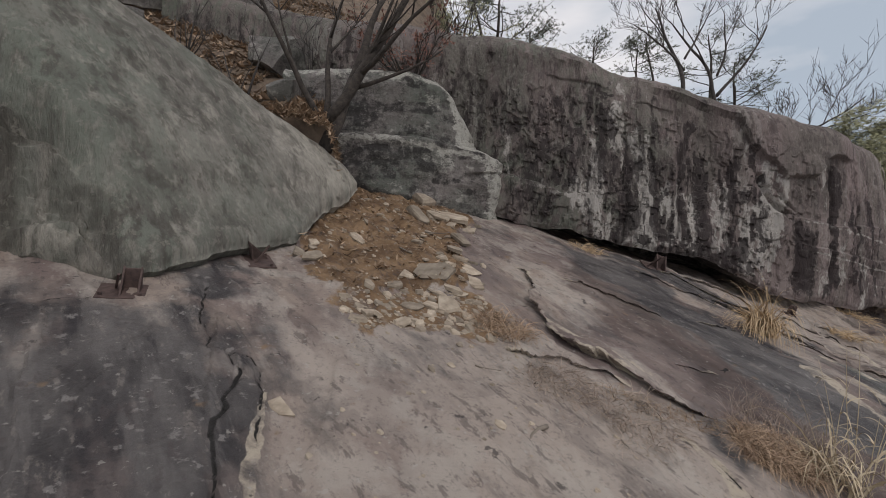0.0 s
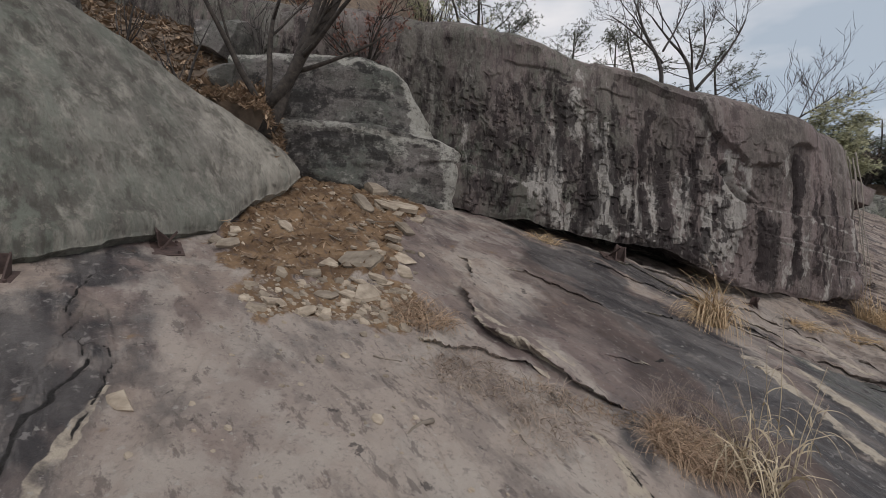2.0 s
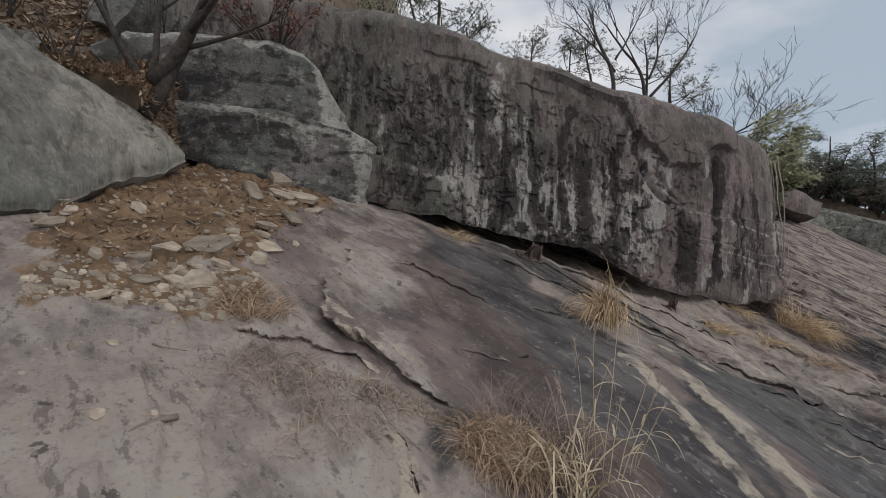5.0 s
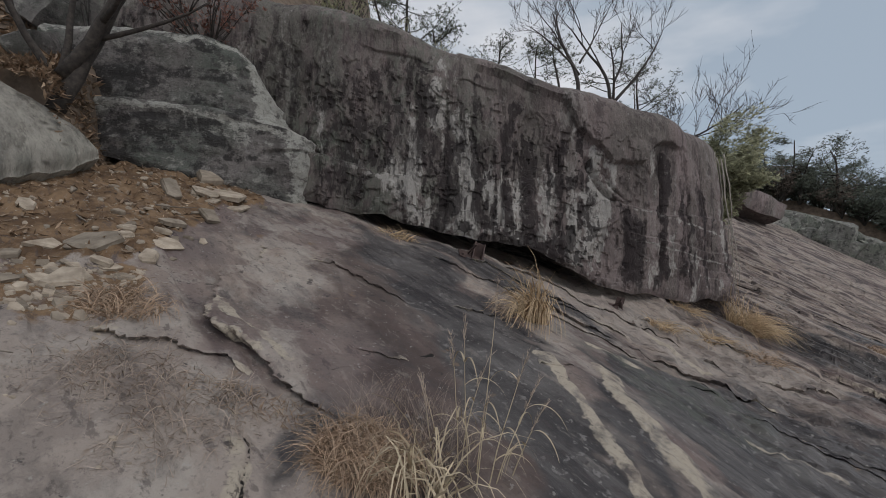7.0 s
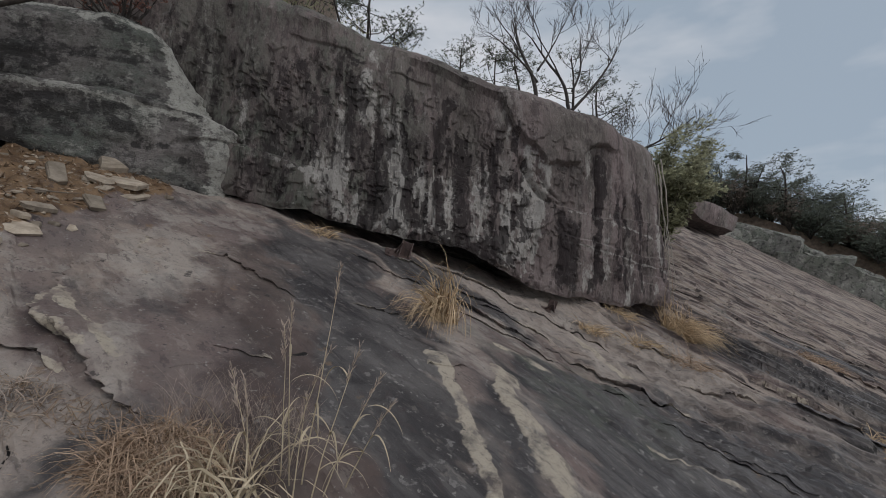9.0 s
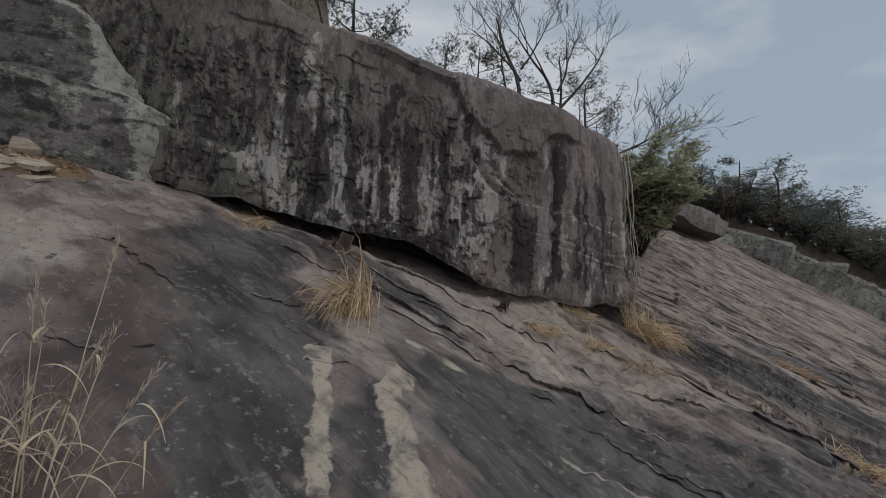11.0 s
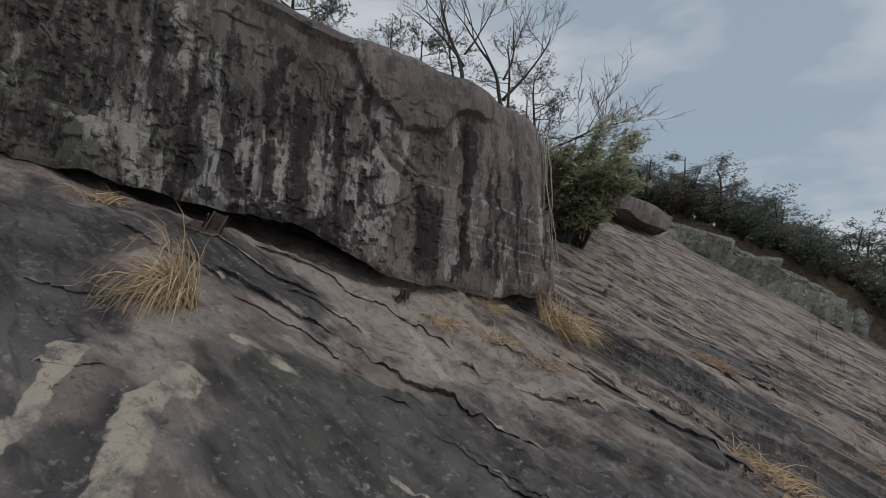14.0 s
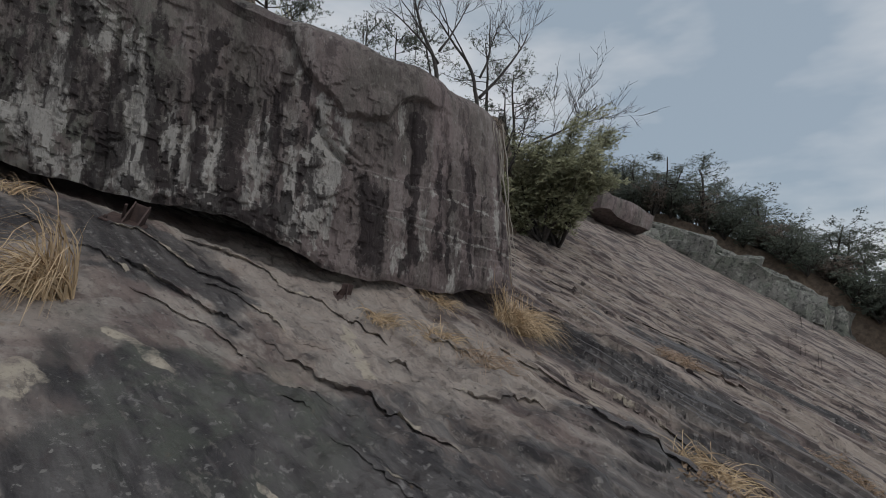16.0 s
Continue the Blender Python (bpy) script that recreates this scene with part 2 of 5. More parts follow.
def slab_relief(x, y):
    """Fine shape of the bare rock: low swells, ribs down the slope, peeled sheets with broken edges."""
    across, down = 0.77 * x + 0.63 * y, 0.63 * x - 0.77 * y
    far = smooth(3.8, 7.5, x + 0.25 * (y - 5))
    bend = 0.25 * fbm(x * 0.6, y * 0.6, 0, 3, 61)
    z = 0.03 * fbm(x * 0.9, y * 0.9, 0, 3, 64) + 0.009 * fbm(x * 4, y * 4, 0, 3, 65) + 0.002 * fbm(x * 19, y * 19, 0, 3, 66)
    z = z + 0.03 * far * fbm((across + bend) * 1.1, down * 0.15, 0, 3, 62)
    t1 = 2.2 * fbm((across + bend) * 0.75, down * 0.2, 0, 4, 68, 0.5) + 9
    t2 = (2.0 + 1.0 * far) * fbm((across + bend) * 1.7, down * (0.55 - 0.29 * far), 0, 4, 69, 0.5) + 9
    e1, e2 = t1 % 1, t2 % 1
    z = z + (0.018 + 0.045 * far) * (np.floor(t1) + smooth(0.0, 0.04, e1) - 9) + (0.008 + 0.026 * far) * (np.floor(t2) + smooth(0.0, 0.05, e2) - 9)
    lines = np.maximum(smooth(0.06, 0.02, np.abs(e1 - 0.0)) * (0.45 + 0.45 * far), smooth(0.06, 0.02, np.abs(e2 - 0.0)) * (0.25 + 0.5 * far))
    lines = lines * smooth(-0.2, 0.35, vnoise(x * 1.3, y * 1.3, 0, 70))
    rough = smooth(4.6, 5.4, x + 0.2 * y) * smooth(7.2, 6.2, x)
    z = z + rough * 0.03 * fbm(x * 6, y * 6, 0, 4, 67)
    z = z - 0.13 * smooth(6.65, 6.95, y) * smooth(1.2, 1.9, x) * smooth(5.0, 4.4, x)
    keep = smooth(-6, 0, y)
    return z * keep, lines * keep, far


def slab_z(x, y):
    x, y = np.atleast_1d(np.asarray(x, float)), np.atleast_1d(np.asarray(y, float))
    lift, _ = slab_marks(x, y)
    return slab_base(x, y) + slab_relief(x, y)[0] + lift


def on_slab(x, y, dz=0.0):
    return Vector((x, y, float(slab_z(x, y)[0]) + dz))


# ---- materials ----
def shader(name):
    mat = bpy.data.materials.new(name)
    mat.use_nodes = True
    nt = mat.node_tree
    return mat, nt.nodes, nt.links, nt.nodes["Principled BSDF"]


def node_noise(n, l, vec, scale, detail=6.0, rough=0.6):
    t = n.new("ShaderNodeTexNoise")
    t.inputs["Scale"].default_value, t.inputs["Detail"].default_value, t.inputs["Roughness"].default_value = scale, detail, rough
    if vec is not None:
        l.new(vec, t.inputs["Vector"])
    return t.outputs["Fac"]


def node_ramp(n, l, fac, lo, hi):
    r = n.new("ShaderNodeMapRange")
    r.inputs["From Min"].default_value, r.inputs["From Max"].default_value = lo, hi
    l.new(fac, r.inputs["Value"])
    return r.outputs["Result"]


def node_math(n, l, op, a, b):
    m = n.new("ShaderNodeMath")
    m.operation, m.use_clamp = op, True
    for i, v in enumerate((a, b)):
        if isinstance(v, (int, float)):
            m.inputs[i].default_value = v
        else:
            l.new(v, m.inputs[i])
    return m.outputs[0]


def node_mix(n, l, fac, a, b):
    m = n.new("ShaderNodeMixRGB")
    for i, v in enumerate((fac, a, b)):
        if isinstance(v, tuple):
            m.inputs[i].default_value = (*v, 1)
        elif isinstance(v, (int, float)):
            m.inputs[i].default_value = v
        else:
            l.new(v, m.inputs[i])
    return m.outputs[0]


def node_border(n, l, field, ragged, amount, at=0.5, soft=0.06):
    """A sharp border where a smooth field passes a value, made ragged by a noise."""
    m = n.new("ShaderNodeMath")
    m.operation = "MULTIPLY_ADD"
    l.new(ragged, m.inputs[0])
    m.inputs[1].default_value, m.inputs[2].default_value = amount, -0.5 * amount
    s = n.new("ShaderNodeMath")
    l.new(field, s.inputs[0]), l.new(m.outputs[0], s.inputs[1])
    return node_ramp(n, l, s.outputs[0], at - soft, at + soft)


def node_bump(n, l, p, fac, strength, dist):
    b = n.new("ShaderNodeBump")
    b.inputs["Strength"].default_value, b.inputs["Distance"].default_value = strength, dist
    l.new(fac, b.inputs["Height"])
    l.new(b.outputs["Normal"], p.inputs["Normal"])


def node_place(n, l, scale=(1, 1, 1), turn=(0, 0, 0)):
    g, m = n.new("ShaderNodeTexCoord"), n.new("ShaderNodeMapping")
    m.inputs["Scale"].default_value, m.inputs["Rotation"].default_value = scale, turn
    l.new(g.outputs["Object"], m.inputs["Vector"])
    return m.outputs["Vector"]


def node_attr(n, name):
    a = n.new("ShaderNodeAttribute")
    a.attribute_name = name
    return a.outputs["Fac"]


def slab_material():
    mat, n, l, p = shader("bare_rock")
    at = node_place(n, l)
    down = node_place(n, l, (1, 1, 1), (0, 0, radians(50)))
    stretch = n.new("ShaderNodeMapping")
    stretch.inputs["Scale"].default_value = (0.3, 3.0, 1.0)
    l.new(down, stretch.inputs["Vector"])
    run = stretch.outputs["Vector"]
    soft = n.new("ShaderNodeMapping")
    soft.inputs["Scale"].default_value = (0.6, 1.5, 1.0)
    l.new(down, soft.inputs["Vector"])
    lay = soft.outputs["Vector"]
    big, mid, fine = node_noise(n, l, lay, 1.0, 4, 0.5), node_noise(n, l, at, 4.5, 10, 0.62), node_noise(n, l, at, 34.0, 6, 0.7)
    patch, stain = node_noise(n, l, lay, 2.3, 10, 0.6), node_noise(n, l, lay, 1.7, 10, 0.62)
    streak, thread = node_noise(n, l, run, 1.5, 10, 0.6), node_noise(n, l, run, 6.0, 8, 0.65)
    far = node_attr(n, "far")
    c = node_mix(n, l, node_ramp(n, l, big, 0.4, 0.6), (0.175, 0.134, 0.124), (0.29, 0.235, 0.2))
    c = node_mix(n, l, node_math(n, l, "MULTIPLY", node_ramp(n, l, stain, 0.48, 0.4), 0.75), c, (0.115, 0.085, 0.08))
    c = node_mix(n, l, node_math(n, l, "MULTIPLY", node_ramp(n, l, patch, 0.53, 0.59), 0.45), c, (0.42, 0.375, 0.33))
    c = node_mix(n, l, node_math(n, l, "MULTIPLY", node_ramp(n, l, streak, 0.5, 0.58), far), c, (0.33, 0.275, 0.235))
    c = node_mix(n, l, node_math(n, l, "MULTIPLY", node_ramp(n, l, streak, 0.48, 0.43), far), c, (0.09, 0.071, 0.067))
    c = node_mix(n, l, node_math(n, l, "MULTIPLY", node_ramp(n, l, thread, 0.42, 0.38), node_math(n, l, "MULTIPLY", far, 0.8)), c, (0.06, 0.052, 0.052))
    c = node_mix(n, l, node_math(n, l, "MULTIPLY", node_border(n, l, node_attr(n, "dust_light"), patch, 3.0, 0.5, 0.3), 0.65), c, (0.37, 0.318, 0.278))
    mottle = node_noise(n, l, at, 2.1, 9, 0.6)
    near = node_math(n, l, "SUBTRACT", 1.0, far)
    c = node_mix(n, l, node_math(n, l, "MULTIPLY", node_ramp(n, l, mottle, 0.53, 0.58), node_math(n, l, "MULTIPLY", near, 0.45)), c, (0.40, 0.365, 0.325))
    c = node_mix(n, l, node_math(n, l, "MULTIPLY", node_ramp(n, l, mottle, 0.45, 0.41), node_math(n, l, "MULTIPLY", near, 0.45)), c, (0.15, 0.127, 0.118))
    rust = node_mix(n, l, node_ramp(n, l, patch, 0.42, 0.58), (0.058, 0.042, 0.039), (0.115, 0.083, 0.075))
    c = node_mix(n, l, node_math(n, l, "MULTIPLY", node_border(n, l, node_attr(n, "red"), mid, 1.6, 0.5, 0.3), 0.8), c, rust)
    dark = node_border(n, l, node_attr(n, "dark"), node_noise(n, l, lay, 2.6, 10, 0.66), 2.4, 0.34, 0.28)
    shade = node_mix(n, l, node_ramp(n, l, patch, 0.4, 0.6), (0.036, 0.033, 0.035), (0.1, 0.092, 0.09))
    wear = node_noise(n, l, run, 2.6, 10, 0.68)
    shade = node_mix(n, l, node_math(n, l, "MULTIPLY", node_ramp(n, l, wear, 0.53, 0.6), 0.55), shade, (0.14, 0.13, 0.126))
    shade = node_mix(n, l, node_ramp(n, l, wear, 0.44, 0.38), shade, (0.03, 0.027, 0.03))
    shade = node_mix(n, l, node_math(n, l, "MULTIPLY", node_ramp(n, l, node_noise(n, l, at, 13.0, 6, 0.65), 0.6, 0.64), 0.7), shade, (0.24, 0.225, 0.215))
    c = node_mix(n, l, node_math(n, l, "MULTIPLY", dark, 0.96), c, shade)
    c = node_mix(n, l, node_math(n, l, "MULTIPLY", node_attr(n, "moss"), node_ramp(n, l, mid, 0.42, 0.58)), c, (0.10, 0.108, 0.085))
    c = node_mix(n, l, node_math(n, l, "MULTIPLY", node_border(n, l, node_attr(n, "pale"), mid, 1.6, 0.5, 0.05), node_ramp(n, l, node_noise(n, l, at, 7.0, 8, 0.65), 0.36, 0.54)), c, (0.41, 0.355, 0.285))
    soilc = node_mix(n, l, node_ramp(n, l, mid, 0.4, 0.6), (0.105, 0.062, 0.034), (0.235, 0.152, 0.088))
    c = node_mix(n, l, node_border(n, l, node_attr(n, "soil"), mid, 2.5, 0.5, 0.12), c, soilc)
    fleck = node_noise(n, l, lay, 9.0, 8, 0.7)
    c = node_mix(n, l, node_math(n, l, "MULTIPLY", node_ramp(n, l, fleck, 0.43, 0.38), 0.55), c, (0.07, 0.056, 0.055))
    c = node_mix(n, l, node_math(n, l, "MULTIPLY", node_ramp(n, l, fleck, 0.58, 0.63), 0.25), c, (0.38, 0.335, 0.295))
    spots = node_ramp(n, l, node_noise(n, l, at, 24.0, 4, 0.6), 0.65, 0.68)
    c = node_mix(n, l, node_math(n, l, "MULTIPLY", spots, 0.5), c, (0.38, 0.36, 0.33))
    pits = node_ramp(n, l, node_noise(n, l, at, 9.0, 8, 0.65), 0.36, 0.33)
    c = node_mix(n, l, node_math(n, l, "MULTIPLY", pits, 0.75), c, (0.04, 0.035, 0.035))
    c = node_mix(n, l, node_math(n, l, "MULTIPLY", node_ramp(n, l, fine, 0.46, 0.34), 0.4), c, (0.07, 0.06, 0.06))
    c = node_mix(n, l, node_math(n, l, "SUBTRACT", 1.0, node_border(n, l, node_attr(n, "gap"), mid, 2.2, 0.95, 0.2)), c, (0.017, 0.015, 0.014))
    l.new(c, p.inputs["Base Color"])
    l.new(node_mix(n, l, dark, (0.85, 0.85, 0.85), (0.5, 0.5, 0.5)), p.inputs["Roughness"])
    p.inputs["Specular IOR Level"].default_value = 0.3
    node_bump(n, l, p, node_mix(n, l, 0.35, mid, fine), 0.9, 0.04)
    return mat


def cliff_material(name, base, pale, black, green, amount_black, amount_green, run=0.16, grit=1.0, flat=0.45, crisp=0.03, flakes=7.5, runs=0.6):
    """Weathered rock with runs of black algae, pale lichen and green film; marks on the mesh add to the three, and
    black ones also paint in shade.
    """
    mat, n, l, p = shader(name)
    at, fall = node_place(n, l), node_place(n, l, (1, 1, run))
    flk = node_place(n, l, (1, 1, flat))
    big, mid, fine = node_noise(n, l, at, 1.1, 5, 0.55), node_noise(n, l, flk, flakes, 10, 0.66), node_noise(n, l, flk, 40.0, 6, 0.7)
    s1, s2 = node_noise(n, l, fall, 2.6, 10, 0.66), node_noise(n, l, fall, 5.5, 10, 0.7)
    shift = n.new("ShaderNodeMapping")
    shift.inputs["Location"].default_value = (7.3, 2.1, 5.5)
    l.new(fall, shift.inputs["Vector"])
    s3 = node_noise(n, l, shift.outputs["Vector"], 1.7, 7, 0.6)
    c = node_mix(n, l, node_ramp(n, l, big, 0.36, 0.64), tuple(v * 0.8 for v in base), tuple(v * 1.45 for v in base))
    c = node_mix(n, l, node_math(n, l, "MULTIPLY", node_ramp(n, l, mid, 0.5, 0.62), 0.5 * grit), c, tuple(v * 2.0 for v in base))
    c = node_mix(n, l, node_math(n, l, "MULTIPLY", node_ramp(n, l, s3, 0.46, 0.6), amount_green), c, green)
    c = node_mix(n, l, node_math(n, l, "MULTIPLY", node_attr(n, "green"), node_ramp(n, l, mid, 0.35, 0.6)), c, green)
    flake = node_ramp(n, l, mid, 0.485 - crisp, 0.485 + crisp)
    c = node_mix(n, l, node_math(n, l, "MULTIPLY", node_math(n, l, "MULTIPLY", node_ramp(n, l, s1, 0.56, 0.6), runs), flake), c, pale)
    chip = node_noise(n, l, node_place(n, l, (1, 1, 0.45 if run < 0.5 else 1.3)), 10.0, 12, 0.68)
    c = node_mix(n, l, node_math(n, l, "MULTIPLY", node_border(n, l, node_attr(n, "pale"), chip, 3.2, 0.55, crisp * 3.5), 0.9), c, tuple(min(0.6, v * 1.1) for v in pale))
    worn = node_ramp(n, l, mid, 0.55, 0.48)
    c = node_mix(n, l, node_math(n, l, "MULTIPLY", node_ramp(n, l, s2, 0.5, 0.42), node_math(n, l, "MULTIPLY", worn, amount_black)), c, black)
    dirt_shade = node_border(n, l, node_attr(n, "black"), node_noise(n, l, node_place(n, l, (1, 1, 0.4 if run < 0.5 else 1.0)), 7.0, 12, 0.7), 3.0, 0.55, crisp * 5)
    c = node_mix(n, l, node_math(n, l, "MULTIPLY", dirt_shade, 0.85), c, black)
    spots = node_ramp(n, l, node_noise(n, l, at, 15.0, 5, 0.62), 0.6, 0.63)
    c = node_mix(n, l, node_math(n, l, "MULTIPLY", spots, 0.32 * grit), c, pale)
    c = node_mix(n, l, node_math(n, l, "MULTIPLY", node_ramp(n, l, node_noise(n, l, flk, 9.0, 8, 0.68), 0.38, 0.34), 0.6 * grit), c, black)
    c = node_mix(n, l, node_math(n, l, "MULTIPLY", node_ramp(n, l, fine, 0.48, 0.36), 0.4 * grit), c, black)
    l.new(c, p.inputs["Base Color"])
    p.inputs["Roughness"].default_value = 0.9
    p.inputs["Specular IOR Level"].default_value = 0.2
    node_bump(n, l, p, node_mix(n, l, 0.4, mid, fine), 1.0, 0.05)
    return mat


def plain_material(name, a, b, scale=12.0, rough=0.85, metal=0.0, bump=0.3, dist=0.01, per_object=0.0):
    mat, n, l, p = shader(name)
    at = node_place(n, l)
    f = node_noise(n, l, at, scale, 7, 0.65)
    c = node_mix(n, l, node_ramp(n, l, f, 0.32, 0.68), a, b)
    if per_object:
        info = n.new("ShaderNodeObjectInfo")
        isl = n.new("ShaderNodeNewGeometry")
        add = n.new("ShaderNodeMath")
        add.operation = "FRACT"
        s = n.new("ShaderNodeMath")
        l.new(info.outputs["Random"], s.inputs[0]), l.new(isl.outputs["Random Per Island"], s.inputs[1])
        l.new(s.outputs[0], add.inputs[0])
        hsv = n.new("ShaderNodeHueSaturation")
        v = n.new("ShaderNodeMapRange")
        v.inputs["To Min"].default_value, v.inputs["To Max"].default_value = 1 - per_object, 1 + per_object
        l.new(add.outputs[0], v.inputs["Value"]), l.new(v.outputs["Result"], hsv.inputs["Value"]), l.new(c, hsv.inputs["Color"])
        c = hsv.outputs["Color"]
    l.new(c, p.inputs["Base Color"])
    p.inputs["Roughness"].default_value, p.inputs["Metallic"].default_value = rough, metal
    if bump:
        node_bump(n, l, p, f, bump, dist)
    return mat


M_SLAB = slab_material()
M_CLIFF = cliff_material("streaked_cliff_rock", (0.162, 0.13, 0.125), (0.36, 0.34, 0.315), (0.03, 0.024, 0.025), (0.11, 0.125, 0.1), 0.45, 0.3, 0.08, 0.6, 0.5, 0.035, 9.0, 0.3)
M_MID = cliff_material("green_grey_rock", (0.18, 0.165, 0.156), (0.42, 0.41, 0.37), (0.04, 0.037, 0.037), (0.12, 0.138, 0.118), 0.5, 0.45, 1.2, 0.7, 1.6, 0.04, 10.0)
M_LEFT = cliff_material("smooth_grey_rock", (0.175, 0.165, 0.146), (0.37, 0.345, 0.30), (0.065, 0.058, 0.05), (0.15, 0.176, 0.145), 0.5, 0.4, 0.07, 0.7, 0.3, 0.14, 9.0)
M_FAR = cliff_material("outcrop_rock", (0.17, 0.165, 0.15), (0.40, 0.40, 0.35), (0.04, 0.04, 0.04), (0.18, 0.2, 0.16), 0.7, 0.6, 1.0, 0.7, 1.0)
M_STONE = plain_material("broken_stone", (0.2, 0.16, 0.12), (0.42, 0.355, 0.28), 9.0, 0.9, 0, 0.5, 0.01, 0.35)
M_RUST = plain_material("rusty_steel", (0.05, 0.034, 0.032), (0.12, 0.08, 0.07), 25.0, 0.8, 0.25, 0.4, 0.003)
M_STRAW = plain_material("dry_straw", (0.40, 0.28, 0.165), (0.60, 0.45, 0.285), 6.0, 0.75, 0, 0, 0, 0.35)
M_RUSSET = plain_material("russet_dry_grass", (0.265, 0.178, 0.12), (0.47, 0.34, 0.235), 6.0, 0.8, 0, 0, 0, 0.35)
M_PALESTRAW = plain_material("bleached_straw", (0.38, 0.305, 0.205), (0.54, 0.45, 0.32), 6.0, 0.75, 0, 0, 0, 0.25)
M_FUZZ = plain_material("grey_dead_stems", (0.26, 0.2, 0.16), (0.42, 0.34, 0.28), 6.0, 0.85, 0, 0, 0, 0.3)
M_LITTER = plain_material("dead_leaves", (0.17, 0.11, 0.07), (0.36, 0.26, 0.175), 7.0, 0.8, 0, 0, 0, 0.5)
M_BARK = plain_material("dark_bark", (0.02, 0.017, 0.015), (0.075, 0.062, 0.053), 18.0, 0.95, 0, 0.8, 0.02)
M_TWIG = plain_material("grey_twig_bark", (0.03, 0.027, 0.026), (0.08, 0.07, 0.065), 14.0, 0.9, 0, 0, 0)
M_NEEDLE = plain_material("pine_needles", (0.042, 0.055, 0.04), (0.11, 0.12, 0.085), 1.2, 0.8, 0, 0, 0, 0.4)
M_BUSH = plain_material("evergreen_bush_leaves", (0.17, 0.175, 0.095), (0.32, 0.31, 0.19), 1.5, 0.8, 0, 0, 0, 0.4)
M_HEDGE = plain_material("brown_undergrowth", (0.08, 0.062, 0.05), (0.17, 0.13, 0.1), 1.5, 0.85, 0, 0, 0, 0.4)
M_HILL = plain_material("hill_litter_soil", (0.08, 0.058, 0.042), (0.2, 0.148, 0.108), 5.0, 0.95, 0, 0.8, 0.05)
M_REDLEAF = plain_material("withered_red_leaves", (0.12, 0.05, 0.035), (0.24, 0.12, 0.09), 4.0, 0.8, 0, 0, 0, 0.4)
M_PALEROOT = plain_material("pale_dry_root", (0.25, 0.22, 0.19), (0.42, 0.38, 0.33), 9.0, 0.9, 0, 0, 0)
M_WOOD = plain_material("grey_timber", (0.12, 0.1, 0.08), (0.26, 0.22, 0.18), 9.0, 0.85, 0, 0.3, 0.005)


# ---- making things ----
def mesh_of(name, verts, faces, mat, smooth_faces=True, marks=None):
    me = bpy.data.meshes.new(name)
    verts = np.asarray(verts, dtype=np.float32)
    if isinstance(faces, np.ndarray):
        k = faces.shape[1]
        me.vertices.add(len(verts))
        me.vertices.foreach_set("co", verts.ravel())
        me.loops.add(faces.size)
        me.loops.foreach_set("vertex_index", faces.astype(np.int32).ravel())
        me.polygons.add(len(faces))
        me.polygons.foreach_set("loop_start", np.arange(0, faces.size, k, dtype=np.int32))
        me.update(calc_edges=True)
    else:
        me.from_pydata(verts.tolist(), [], faces)
    me.materials.append(mat)
    me.polygons.foreach_set("use_smooth", np.full(len(me.polygons), smooth_faces))
    for k, v in (marks or {}).items():
        me.attributes.new(k, "FLOAT", "POINT").data.foreach_set("value", np.asarray(v, dtype=np.float32).ravel())
    me.update()
    return me


def thing(name, label, category, mesh=None, at=None, group="", kind=""):
    ob = tagged(new(name, mesh), label, category, group, kind)
    if at is not None:
        ob.matrix_basis = at if isinstance(at, Matrix) else Matrix.Translation(at)
    return ob


def child(name, mesh, parent, label="", at=None):
    ob = new(name, mesh)
    ob.parent = parent
    if at is not None:
        ob.matrix_basis = at
    if label:
        tagged(ob, label)
    return ob


def part(name, bm, mat, parent, label="", at=None):
    me = bpy.data.meshes.new(name)
    bm.to_mesh(me)
    bm.free()
    me.materials.append(mat)
    return child(name, me, parent, label, at)


def grid_faces(nu, nv):
    i, j = np.meshgrid(np.arange(nu - 1), np.arange(nv - 1), indexing="ij")
    a = (i * nv + j).ravel()
    return np.stack([a, a + nv, a + nv + 1, a + 1], 1)


def spaced(lo, a, b, hold, hi, step, coarse, grow=1.07):
    """Coordinates with a fine middle a to b, a coarser stretch up to hold, and ever wider steps beyond."""
    mid = np.arange(a, b, step)
    left, right, s, x = [], [], step, a
    while x > lo:
        s *= grow
        x -= s
        left.append(x)
    s, x = step, mid[-1]
    while x < hi:
        s = min(s * grow, coarse) if x < hold else s * grow
        x += s
        right.append(x)
    return np.concatenate([left[::-1], mid, right])


def tubes(paths, sides=6):
    """Verts and faces of round limbs; a path is a list of (point, radius)."""
    V, Fc = [], []
    for path in paths:
        n0 = len(V)
        side = Vector((0.31, 0.52, 0.8)).normalized()
        for i, (p, r) in enumerate(path):
            q = path[min(i + 1, len(path) - 1)][0] - path[max(i - 1, 0)][0]
            q = q.normalized() if q.length > 1e-6 else Vector((0, 0, 1))
            u = side - q * side.dot(q)
            u = u.normalized() if u.length > 1e-4 else q.orthogonal().normalized()
            w = q.cross(u)
            for k in range(sides):
                a = 2 * math.pi * k / sides
                V.append(p + (u * math.cos(a) + w * math.sin(a)) * r)
        for i in range(len(path) - 1):
            for k in range(sides):
                a, b = n0 + i * sides + k, n0 + i * sides + (k + 1) % sides
                Fc.append((a, b, b + sides, a + sides))
        Fc.append(tuple(range(n0 + sides - 1, n0 - 1, -1)))
        Fc.append(tuple(range(n0 + (len(path) - 1) * sides, n0 + len(path) * sides)))
    return V, Fc


